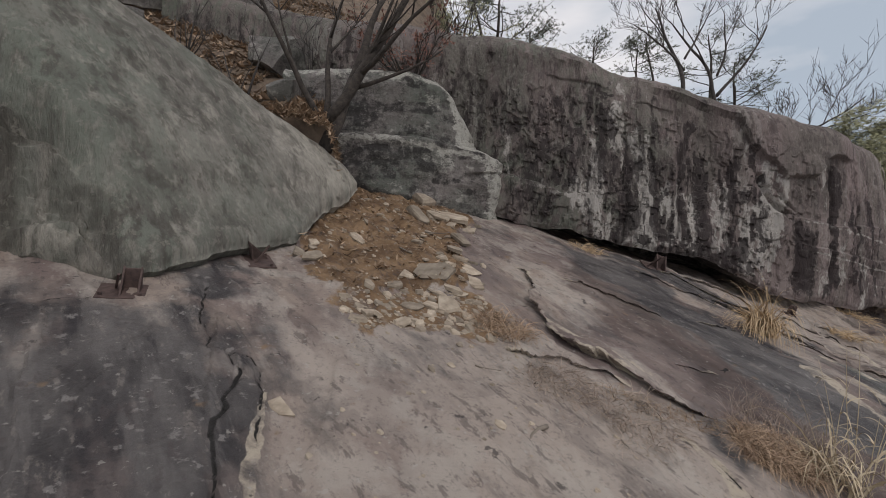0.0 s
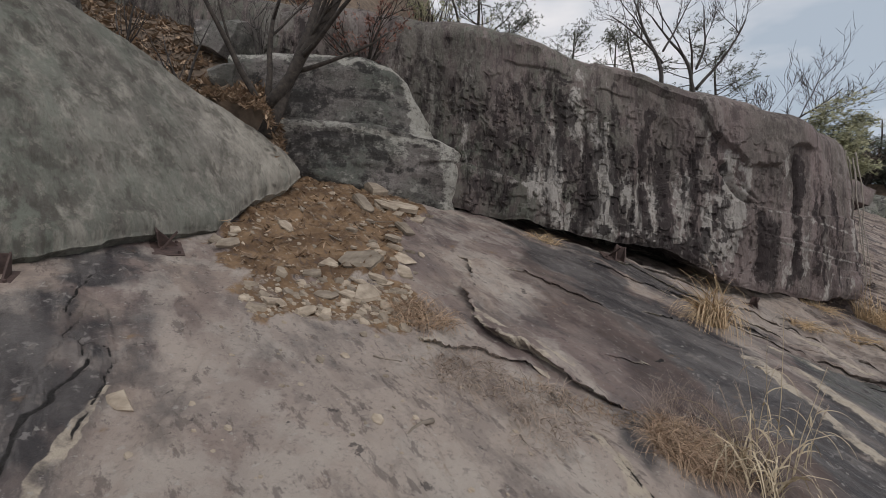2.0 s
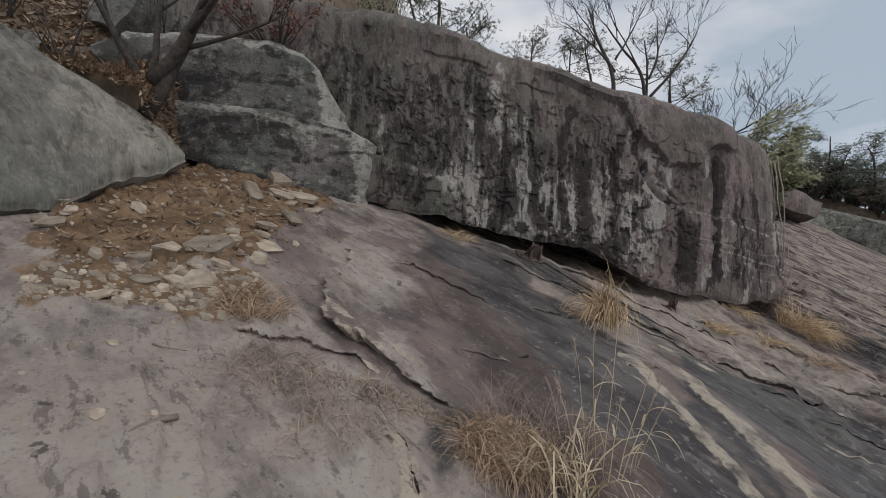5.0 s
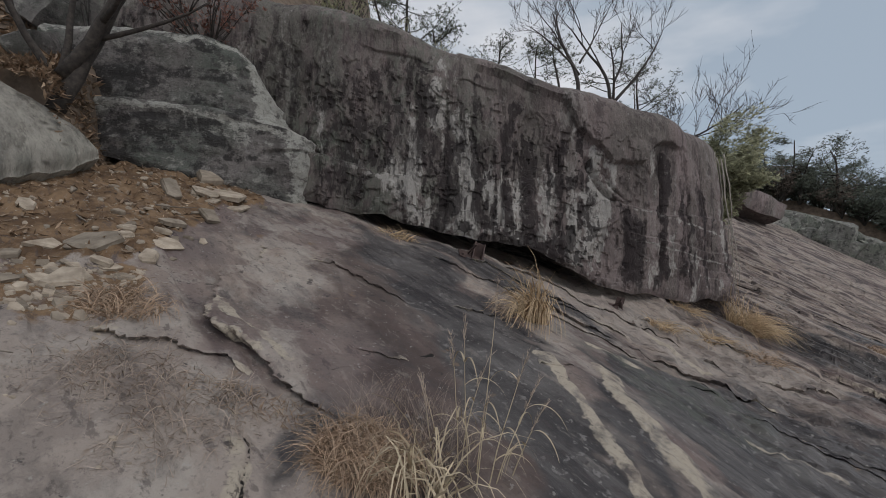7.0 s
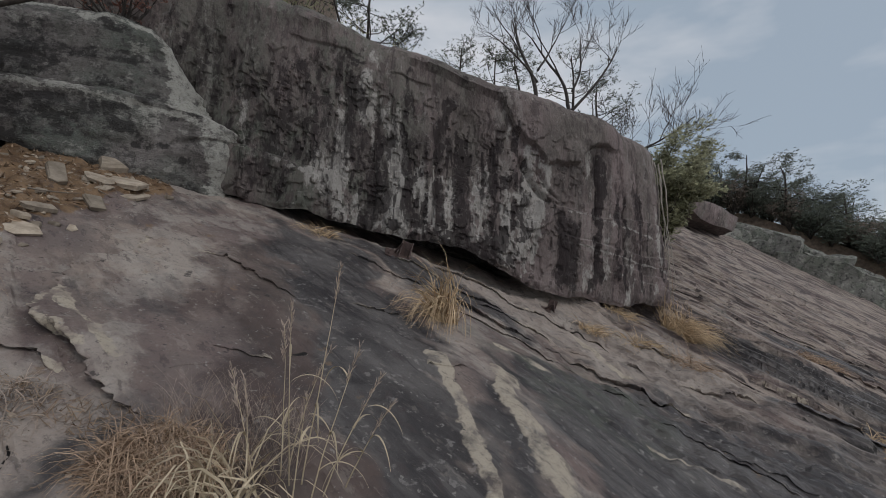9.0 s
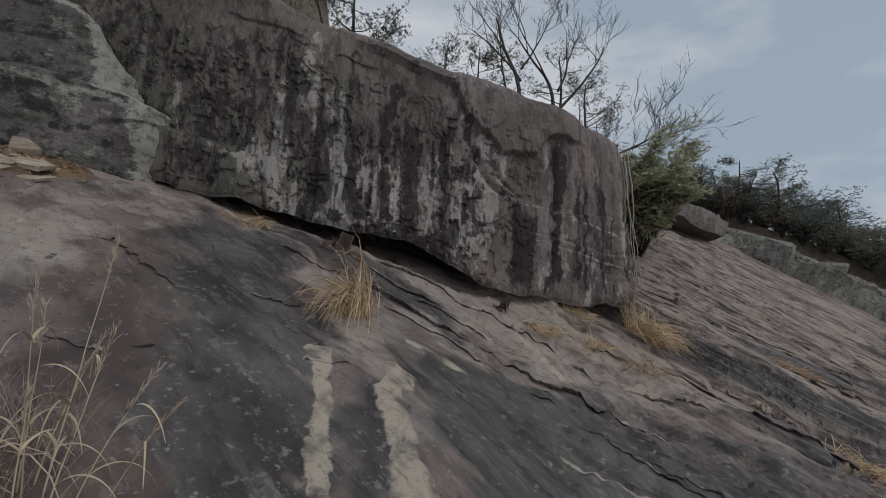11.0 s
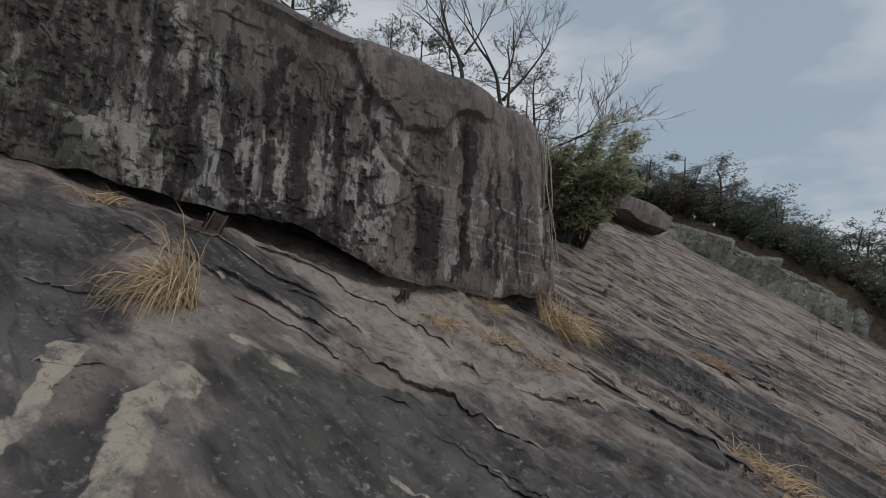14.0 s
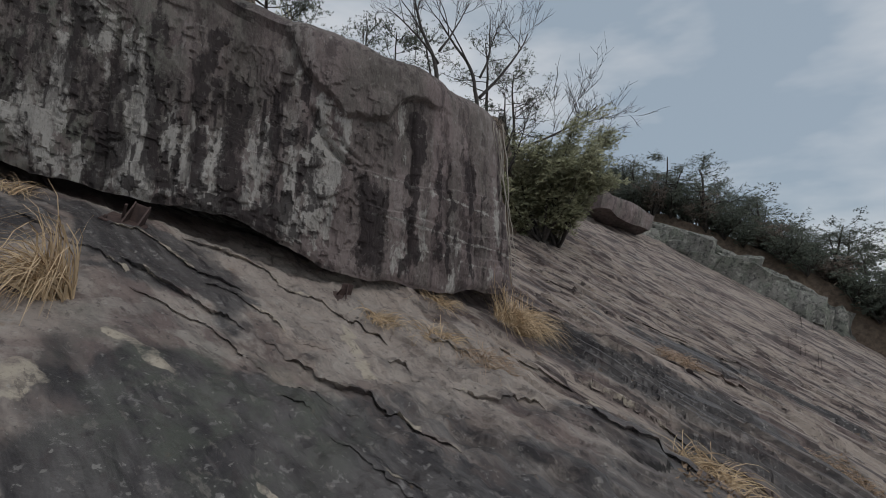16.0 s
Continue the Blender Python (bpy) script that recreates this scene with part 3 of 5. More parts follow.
# ---- the slab: one sheet of ground ----
def build_slab():
    # the grid lies along and across the fall line, as the rock's sheets do
    aa = spaced(-75, -1.2, 10.6, 19.0, 170, 0.016, 0.032)
    dd = spaced(-170, -6.4, 3.2, 8.0, 90, 0.02, 0.06)
    A, D = np.meshgrid(aa, dd, indexing="ij")
    cs, sn = math.cos(radians(39.3)), math.sin(radians(39.3))
    x, y = (A * cs + D * sn).ravel(), (A * sn - D * cs).ravel()
    lift, marks = slab_marks(x, y)
    fine, lines, far = slab_relief(x, y)
    z = slab_base(x, y) + fine + lift
    marks["gap"] = np.minimum(marks["gap"], 4 - 3.6 * lines * (1 - marks["soil"]))
    marks["far"] = 0.12 + 0.88 * far
    me = mesh_of("ground", np.stack([x, y, z], 1), grid_faces(len(aa), len(dd))[:, ::-1], M_SLAB, True, marks)
    me.set_sharp_from_angle(angle=radians(32))
    return thing("ground", "bare grey-brown granite slab with stains and cracks", "rock slab", me, kind="structure")


ground = build_slab()


def rock_sheet(line, thick, reach, seed):
    """The broken edge of a peeled layer: an overhanging ragged lip whose back sinks into the slab."""
    P = np.array(line, float)
    arc = np.concatenate([[0], np.cumsum(np.hypot(*np.diff(P, axis=0).T))])
    step = 0.009 if P[:, 0].min() < 3 else 0.015
    u = np.linspace(0, arc[-1], max(12, int(arc[-1] / step)))
    px, py = np.interp(u, arc, P[:, 0]), np.interp(u, arc, P[:, 1])
    k = max(3, int(0.05 / step)) | 1
    for v in (px, py):
        v[:] = np.convolve(np.pad(v, k // 2, mode="reflect", reflect_type="odd"), np.ones(k) / k, "valid")
    ch = P[-1] - P[0]
    mean = np.array((-ch[1], ch[0])) / np.hypot(*ch)
    nx, ny = -np.gradient(py), np.gradient(px)
    ln = np.hypot(nx, ny) + 1e-9
    nx, ny = 0.5 * nx / ln + mean[0], 0.5 * ny / ln + mean[1]
    ln = np.hypot(nx, ny) + 1e-9
    nx, ny = nx / ln, ny / ln
    ragged = 0.018 * fbm(u * 2.1, 0 * u + seed, 0, 3, seed + 400) + 0.012 * fbm(u * 15, 0 * u, 0, 4, seed + 410, 0.6)
    chip = 2.6 * fbm(u * 1.7, 0 * u + 5, 0, 4, seed + 420, 0.6)
    ragged = ragged + 0.024 * np.floor(chip)
    ends = smooth(0, min(0.3, arc[-1] * 0.25), u) * smooth(arc[-1], arc[-1] - min(0.3, arc[-1] * 0.25), u)
    h = thick * ends * (0.75 + 0.4 * vnoise(u * 2.1, 0 * u, 0, seed + 430) + 0.15 * vnoise(u * 9, 0 * u, 0, seed + 440))
    if P[:, 0].min() > 3:
        h = h * (0.12 + 0.88 * smooth(-0.35, 0.15, vnoise(u * 1.5, 0 * u + 3, 0, seed + 445)))
    back = np.concatenate([[0.0, 0.004, 0.012], np.geomspace(0.025, reach, 22)])
    prof = [(0.9 * thick, -0.05), (0.8 * thick, 0.2), (0.35 * thick, 0.5), (0.1 * thick, 0.72)] + [(d, None) for d in back]
    X, Y, Z = [], [], []
    for d, lev in prof:
        x, y = px + nx * (d + ragged), py + ny * (d + ragged)
        z = slab_base(x, y) + slab_relief(x, y)[0]
        if lev is None:
            f = d / reach
            z = z + h * ((1 - f) ** 1.6 - 0.12 * math.exp(-d / 0.006)) - 0.012 * f + 0.006 * fbm(x * 12, y * 12, 0, 3, 450) * (1 - f) - 0.02 * (1 - ends)
        else:
            z = z + h * lev - 0.03 * (1 - ends) + np.where(lev < 0, -0.03, 0)
        X.append(x), Y.append(y), Z.append(z)
    X, Y, Z = (np.stack(v, 1) for v in (X, Y, Z))
    x, y = X.ravel(), Y.ravel()
    _, marks = slab_marks(x, y)
    _, lines, far = slab_relief(x, y)
    marks["gap"] = np.full(x.shape, 4.0)
    d = np.array([q[0] if q[1] is None else 0.0 for q in prof])[None] + 0 * X
    marks["pale"] = np.maximum(marks["pale"], (0.62 if P[:, 0].min() < 3 else 0.5) * (smooth(0.10, 0.0, d) * smooth(-0.1, 0.4, vnoise(X * 4, Y * 4, 0, seed + 460))).ravel())
    marks["far"] = 0.12 + 0.88 * far
    me = mesh_of("rock_sheet", np.stack([x, y, Z.ravel()], 1), grid_faces(*X.shape)[:, ::-1], M_SLAB, True, marks)
    me.set_sharp_from_angle(angle=radians(40))
    return child("rock_sheet", me, ground)


for k, (line, thick, reach) in enumerate(SHEETS):
    rock_sheet(line, thick, reach, 10 * k)


# ---- cliffs and boulders ----
def rock_wall(name, label, category, path, foot, crown, mat, step=0.025, rough=0.05, shoulder=0.3, back=2.2, tuck=0.5, seed=0, shape=None, lean=None, kind="", paint=None):
    """A free-standing rock mass: its face follows a plan path; foot and crown give the heights by x."""
    P = np.array(path, float)
    seg = np.hypot(*np.diff(P, axis=0).T)
    arc = np.concatenate([[0], np.cumsum(seg)])
    s = np.linspace(0, arc[-1], max(8, int(arc[-1] / step)))
    px, py = np.interp(s, arc, P[:, 0]), np.interp(s, arc, P[:, 1])
    k = max(3, int(0.25 / step)) | 1
    for _ in range(2):
        for v in (px, py):
            v[:] = np.convolve(np.pad(v, k // 2, mode="reflect", reflect_type="odd"), np.ones(k) / k, "valid")
    tx, ty = np.gradient(px), np.gradient(py)
    ln = np.hypot(tx, ty) + 1e-9
    nx, ny = ty / ln, -tx / ln          # outward
    f = np.array(foot, float)
    c = np.array(crown, float)
    zb, zt = np.interp(px, f[:, 0], f[:, 1]), np.interp(px, c[:, 0], c[:, 1])
    zb = zb + 0.03 * fbm(s * 3, 0 * s + seed, 0, 3, seed + 5)
    zt = zt + 0.025 * fbm(s * 1.3, 0 * s + seed, 0, 2, seed + 6)
    rows = max(8, int((zt - zb).max() / step))
    prof = [(-tuck * a, 0.0, 0.10 * a) for a in (1.0, 0.6, 0.3, 0.12)]            # in, along height, rise
    prof += [(0.0, h, 0.0) for h in np.linspace(0, 1, rows)]
    bend = np.linspace(0, math.pi / 2, 9)[1:]
    prof += [(-shoulder * (1 - math.cos(a)), 1.0, shoulder * 0.75 * math.sin(a)) for a in bend]
    prof += [(-shoulder - back * a, 1.0, shoulder * 0.75 + 0.1 * a) for a in (0.15, 0.4, 0.7, 1.0)]
    prof += [(-shoulder - back, 0.5, 0.0), (-shoulder - back, -0.1, 0.0)]
    A = np.array(prof)
    z0 = zt - shoulder * 0.75
    inn, hh, rise = A[:, 0][None], A[:, 1][None], A[:, 2][None]
    Z = zb[:, None] + (z0 - zb)[:, None] * hh + rise
    X = px[:, None] + nx[:, None] * inn
    Y = py[:, None] + ny[:, None] * inn
    d = rough * (fbm(X * 1.1, Y * 1.1, Z * 0.8, 3, seed + 1) + 0.6 * fbm(X * 3.2, Y * 3.2, Z * 1.6, 4, seed + 2)) + 0.2 * rough * fbm(X * 14, Y * 14, Z * 9, 4, seed + 3)
    if shape:
        d = d + shape(X, Z)
    rim = np.exp(-((hh * (z0 - zb)[:, None]) / 0.05) ** 2) * 0.03
    d = (d - rim) * np.where(inn < -shoulder - 0.2 * back, 0.4, 1)
    X, Y = X + nx[:, None] * d, Y + ny[:, None] * d
    Z = Z + np.where(hh >= 1, 0.25 * d, 0)
    if lean:
        X, Y = lean(X, Y, Z)
    V = np.stack([X, Y, Z], -1).reshape(-1, 3)
    Fc = grid_faces(len(s), len(A))
    n = len(A)
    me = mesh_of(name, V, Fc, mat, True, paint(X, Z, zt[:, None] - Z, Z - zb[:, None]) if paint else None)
    bm = bmesh.new()
    bm.from_mesh(me)
    bm.verts.ensure_lookup_table()
    for row in (range(n), range((len(s) - 1) * n, len(s) * n)):
        bm.faces.new([bm.verts[i] for i in row])
    bm.faces.new([bm.verts[i * n] for i in range(len(s))] + [bm.verts[i * n + n - 1] for i in range(len(s) - 1, -1, -1)])
    bmesh.ops.recalc_face_normals(bm, faces=bm.faces)
    bm.to_mesh(me)
    bm.free()
    me.set_sharp_from_angle(angle=radians(38))
    return thing(name, label, category, me, kind=kind)


def cliff_shape(X, Z):
    top = np.interp(X, [-1.8, 0, 1, 2.8, 4.45, 6.1, 7.5], [5.1, 4.9, 4.6, 4.12, 3.7, 3.32, 3.0])
    body = smooth(0.15, 0.9, top - Z)
    d = body * (1 - 0.6 * smooth(4.8, 5.6, X)) * (0.03 * vnoise(X * 5.5, 0 * X, Z * 0.5, 71) + 0.015 * vnoise(X * 11, 0 * X, Z * 0.9, 72))
    # broken flakes
    t = 2.4 * fbm(X * 1.6, Z * 1.1, 0, 5, 77, 0.6)
    d = d + body * (0.03 - 0.018 * smooth(4.8, 5.6, X)) * (np.floor(t) + smooth(0, 0.05, t % 1))
    # proud dark plate low beside the boulder
    edge = np.interp(X, [0.8, 1.4, 1.7, 2.1, 2.27], [2.68, 2.48, 2.35, 2.32, 2.2]) + 0.03 * vnoise(X * 9, Z * 9, 0, 73)
    d = d + 0.17 * smooth(0.015, -0.015, Z - edge) * smooth(2.3, 2.15, X + 0.2 * (Z - 2.0)) * smooth(0.6, 0.8, X)
    # thin sheets under the crown
    for x0, z0, w in ((1.3, 4.33, 0.9), (2.2, 4.12, 0.75), (1.9, 3.98, 0.5), (3.0, 3.6, 0.3)):
        m = smooth(w, w * 0.7, np.abs(X - x0))
        d = d + 0.03 * m * smooth(-0.012, 0.012, Z - z0 + 0.24 * (X - x0) - 0.03 * vnoise(X * 6, Z, 0, 74))
    # smooth upper mass ends in a hanging lip
    lip = np.interp(X, [2.4, 2.77, 3.52, 4.17, 4.39, 4.83, 5.27, 5.44, 5.6, 7.2], [4.0, 3.93, 3.65, 3.5, 3.09, 2.63, 2.66, 2.91, 2.95, 2.75]) + 0.03 * vnoise(X * 7, Z * 3, 0, 78)
    d = d + 0.1 * smooth(-0.03, 0.03, Z - lip) * smooth(2.4, 3.2, X) * smooth(6.3, 5.6, X)
    # scar: a scooped curved hollow
    line = np.interp(Z, [2.0, 2.1, 2.31, 2.57, 2.75], [4.95, 4.88, 4.66, 4.51, 4.48])
    d = d - 0.10 * np.exp(-((X - line) / 0.05) ** 2) * smooth(2.0, 2.15, Z) * smooth(2.75, 2.6, Z)
    d = d - 0.05 * np.exp(-((X - line - 0.17) / 0.03) ** 2) * smooth(2.1, 2.2, Z) * smooth(2.65, 2.5, Z)
    # sloping steps in the far face
    for xs, zs in (((4.73, 5.25, 5.65), (2.14, 2.02, 1.96)), ((5.1, 5.8, 6.5), (1.68, 1.57, 1.45)), ((6.0, 6.5, 7.1), (1.33, 1.2, 1.1))):
        line = np.interp(X, xs, zs) + 0.02 * vnoise(X * 6, Z, 0, 75)
        d = d + 0.04 * smooth(0.012, -0.012, Z - line) * smooth(xs[0] - 0.1, xs[0] + 0.1, X) * smooth(zs[2] - 0.9, zs[2] - 0.2, Z)
    for x0, deep in ((5.62, 0.05), (6.1, 0.03), (6.55, 0.04), (4.15, 0.03), (2.6, 0.04), (3.35, 0.03)):
        d = d - body * deep * np.exp(-((X - x0 - 0.05 * vnoise(Z * 2.3, X * 0, 0, 76)) / 0.03) ** 2) * smooth(1.0, 1.3, Z)
    return d


def cliff_lean(X, Y, Z):
    w = smooth(5.6, 7.0, X)
    return X - 0.12 * w * (Z - 1.0), Y


CLIFF_PATH = [(-4.5, 7.4), (-1.8, 7.2), (0.2, 7.1), (0.9, 6.92), (1.6, 6.74), (3.0, 6.7), (5.0, 6.72), (6.0, 6.85), (6.7, 7.1), (7.12, 7.3), (7.16, 7.7), (7.1, 8.6), (7.0, 10.0)]


def columns(X, Z, runs, seed):
    """Ragged vertical runs of stain: x, half width, lower and upper height."""
    m = np.zeros(X.shape)
    wob = X + 0.07 * vnoise(X * 4, Z * 1.3, 0, seed) + 0.05 * fbm(X * 9, Z * 5, 0, 3, seed + 1)
    for x0, w, lo, hi, k in runs:
        ends = smooth(lo - 0.25, lo + 0.15, Z + 0.2 * vnoise(X * 6, Z * 2, 0, seed + 2)) * smooth(hi + 0.3, hi - 0.3, Z + 0.3 * vnoise(X * 7, Z, 0, seed + 3))
        m = np.maximum(m, k * smooth(w * 1.3, w * 0.6, np.abs(wob - x0)) * ends)
    return m


def cliff_paint(X, Z, below, above):
    pale = columns(X, Z, ((2.12, 0.1, 2.2, 3.5, 0.95), (2.3, 0.1, 1.8, 2.3, 0.9), (2.49, 0.13, 2.9, 3.8, 0.8), (2.84, 0.12, 1.7, 3.0, 1.0), (3.2, 0.14, 1.6, 2.5, 0.8), (3.55, 0.08, 1.5, 2.3, 0.7), (3.95, 0.14, 1.4, 2.6, 0.65), (4.62, 0.22, 1.45, 2.55, 0.9), (4.35, 0.1, 1.5, 2.3, 0.7), (1.95, 0.16, 2.1, 2.4, 0.8),
                          (5.42, 0.06, 2.35, 2.75, 1.0), (5.5, 0.2, 0.9, 1.4, 0.5), (5.8, 0.06, 1.0, 1.9, 0.5), (6.2, 0.1, 0.8, 1.6, 0.5), (6.75, 0.07, 1.0, 2.2, 0.5), (1.35, 0.08, 2.5, 3.0, 0.5), (0.95, 0.07, 2.4, 3.4, 0.5)), 301)
    black = columns(X, Z, ((1.2, 0.4, 1.9, 4.3, 0.6), (1.75, 0.25, 2.45, 4.1, 0.65), (2.3, 0.1, 2.4, 3.7, 0.75), (2.6, 0.12, 1.7, 3.1, 0.95), (2.98, 0.08, 1.6, 3.7, 0.8), (3.4, 0.09, 1.4, 3.3, 0.85), (3.7, 0.12, 1.3, 2.7, 0.85), (4.12, 0.09, 1.3, 3.2, 0.7), (3.1, 0.5, 2.6, 3.6, 0.4), (5.2, 0.17, 0.8, 2.05, 0.9), (5.62, 0.06, 1.0, 2.95, 1.0),
                           (5.95, 0.05, 1.0, 2.4, 0.8), (6.1, 0.03, 1.0, 2.2, 0.8), (6.4, 0.06, 0.8, 2.6, 0.75), (6.6, 0.03, 0.8, 2.4, 0.7), (6.9, 0.06, 0.8, 2.4, 0.6), (0.3, 0.5, 2.0, 4.4, 0.5)), 311)
    # fine runs of water stain, broken up by flaking
    wob = X + 0.05 * vnoise(X * 3, Z * 1.1, 0, 326)
    thread = fbm(wob * 9, Z * 0.55, 0, 3, 327)
    flake = fbm(X * 7, Z * 6, 0, 4, 328, 0.6)
    mid = smooth(1.7, 2.3, X) * smooth(4.9, 4.3, X)
    pale = np.maximum(pale, 0.75 * mid * smooth(0.25, 0.45, thread) * smooth(0.0, 0.2, flake))
    black = np.maximum(black, (0.35 + 0.5 * mid) * smooth(-0.2, -0.42, thread) * smooth(0.3, 0.0, flake))
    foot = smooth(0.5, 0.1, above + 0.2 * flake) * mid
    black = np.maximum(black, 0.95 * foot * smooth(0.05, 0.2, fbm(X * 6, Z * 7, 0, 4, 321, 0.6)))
    pale = np.maximum(pale, 0.85 * foot * smooth(0.1, 0.25, fbm(X * 7, Z * 8, 0, 4, 322, 0.6)))
    # pale broken upper edge of the low plate
    edge = np.interp(X, [0.8, 1.4, 1.7, 2.1, 2.27], [2.68, 2.48, 2.35, 2.32, 2.2])
    pale = np.maximum(pale, 0.9 * np.exp(-((Z - edge + 0.04) / 0.04) ** 2) * smooth(0.8, 1.0, X) * smooth(2.2, 2.0, X) * smooth(-0.2, 0.2, flake))
    for z0, k in ((1.55, 0.9), (1.98, 0.7), (1.3, 0.5)):
        line = z0 - 0.2 * (X - 5.4) + 0.02 * vnoise(X * 5, Z, 0, 75)
        pale = np.maximum(pale, k * np.exp(-((Z - line) / 0.018) ** 2) * smooth(4.9, 5.3, X))
    crown = smooth(0.9, 0.4, below + 0.25 * fbm(X * 2, Z, 0, 3, 329))
    black = np.maximum(black, 0.52 * smooth(3.0, 2.0, X) * smooth(2.3, 2.8, Z))
    right = smooth(3.2, 4.3, X) * smooth(-0.1, 0.15, Z - np.interp(X, [3.0, 4.17, 4.39, 4.83, 5.27, 5.5, 7.2], [3.6, 3.5, 3.09, 2.63, 2.66, 2.91, 2.75]))
    keep = (1 - 0.9 * crown) * (1 - 0.8 * right)
    # black over the crown is painted on to offset sky light from above
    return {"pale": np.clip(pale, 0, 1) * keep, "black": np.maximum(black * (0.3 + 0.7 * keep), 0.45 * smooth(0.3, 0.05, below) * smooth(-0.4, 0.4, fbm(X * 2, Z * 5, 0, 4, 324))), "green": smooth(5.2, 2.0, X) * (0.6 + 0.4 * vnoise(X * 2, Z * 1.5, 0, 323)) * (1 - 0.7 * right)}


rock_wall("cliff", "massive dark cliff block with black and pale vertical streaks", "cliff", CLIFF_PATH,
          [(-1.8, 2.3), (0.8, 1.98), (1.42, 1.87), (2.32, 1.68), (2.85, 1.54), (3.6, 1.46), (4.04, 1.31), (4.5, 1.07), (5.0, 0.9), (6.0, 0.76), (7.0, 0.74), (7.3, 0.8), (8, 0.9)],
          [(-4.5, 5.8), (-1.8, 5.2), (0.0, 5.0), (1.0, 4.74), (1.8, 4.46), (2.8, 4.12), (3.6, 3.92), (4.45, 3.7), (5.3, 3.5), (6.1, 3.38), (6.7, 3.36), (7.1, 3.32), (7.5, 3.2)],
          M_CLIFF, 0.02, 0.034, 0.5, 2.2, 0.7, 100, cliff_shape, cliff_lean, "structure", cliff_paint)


def mid_shape(X, Z):
    d = 0.05 * vnoise(X * 0.7, Z * 2.5, 0, 81) + 0.02 * vnoise(X * 2.5, Z * 9, 0, 82)
    return d + 0.05 * smooth(-0.015, 0.015, Z - 2.55 - 0.08 * X) * smooth(0.2, 0.5, X)


def mid_paint(X, Z, below, above):
    flake = fbm(X * 6, Z * 9, 0, 4, 336, 0.6)
    end = np.interp(Z, [1.9, 2.85, 2.95, 3.9], [0.55, 0.6, 0.2, -0.05])
    # paler towards the right-hand end
    pale = 0.85 * smooth(-0.06, 0.08, X - end + 0.08 * vnoise(X * 4, Z * 5, 0, 331)) + 0.15 * flake
    pale = np.maximum(pale, 0.75 * np.exp(-((below - 0.1 + 0.05 * vnoise(X * 4, Z, 0, 333)) / 0.07) ** 2))
    black = 0.6 * smooth(0.05, 0.35, vnoise(X * 2.5, Z * 6, 0, 334)) + 0.3 * smooth(0.1, 0.4, flake)
    # black along each foot paints the seam's shade into the rock
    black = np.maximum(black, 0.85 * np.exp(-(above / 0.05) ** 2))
    return {"pale": np.clip(pale, 0, 1), "black": np.clip(black * (1 - 0.8 * smooth(0.4, 0.8, pale)), 0, 1), "green": 0.8 * smooth(-0.2, 0.4, vnoise(X * 1.3, Z * 1.3, 0, 335)) * smooth(0.3, -0.2, X)}


rock_wall("boulder", "grey-green lower boulder with a pale squared edge", "boulder",
          [(-2.0, 6.05), (-1.3, 6.15), (-0.4, 6.38), (0.4, 6.55), (0.78, 6.66), (0.86, 7.0), (0.88, 7.6)],
          [(-2.2, 2.5), (-1.3, 2.35), (-0.4, 2.1), (0.5, 1.95), (0.9, 1.88)],
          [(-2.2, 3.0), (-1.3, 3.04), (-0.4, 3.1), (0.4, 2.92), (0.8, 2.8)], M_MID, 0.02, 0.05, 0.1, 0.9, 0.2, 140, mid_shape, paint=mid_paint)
rock_wall("boulder", "rounded grey-green boulder with a pale shoulder", "boulder",
          [(-2.2, 6.28), (-1.5, 6.33), (-0.6, 6.45), (0.05, 6.58), (0.36, 6.8), (0.46, 7.2), (0.5, 7.8)],
          [(-2.4, 3.0), (-0.4, 3.06), (0.3, 2.9), (0.6, 2.84)],
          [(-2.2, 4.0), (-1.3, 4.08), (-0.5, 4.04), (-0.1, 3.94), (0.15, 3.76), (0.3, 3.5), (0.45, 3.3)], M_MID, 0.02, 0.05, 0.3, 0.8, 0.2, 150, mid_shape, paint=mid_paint)


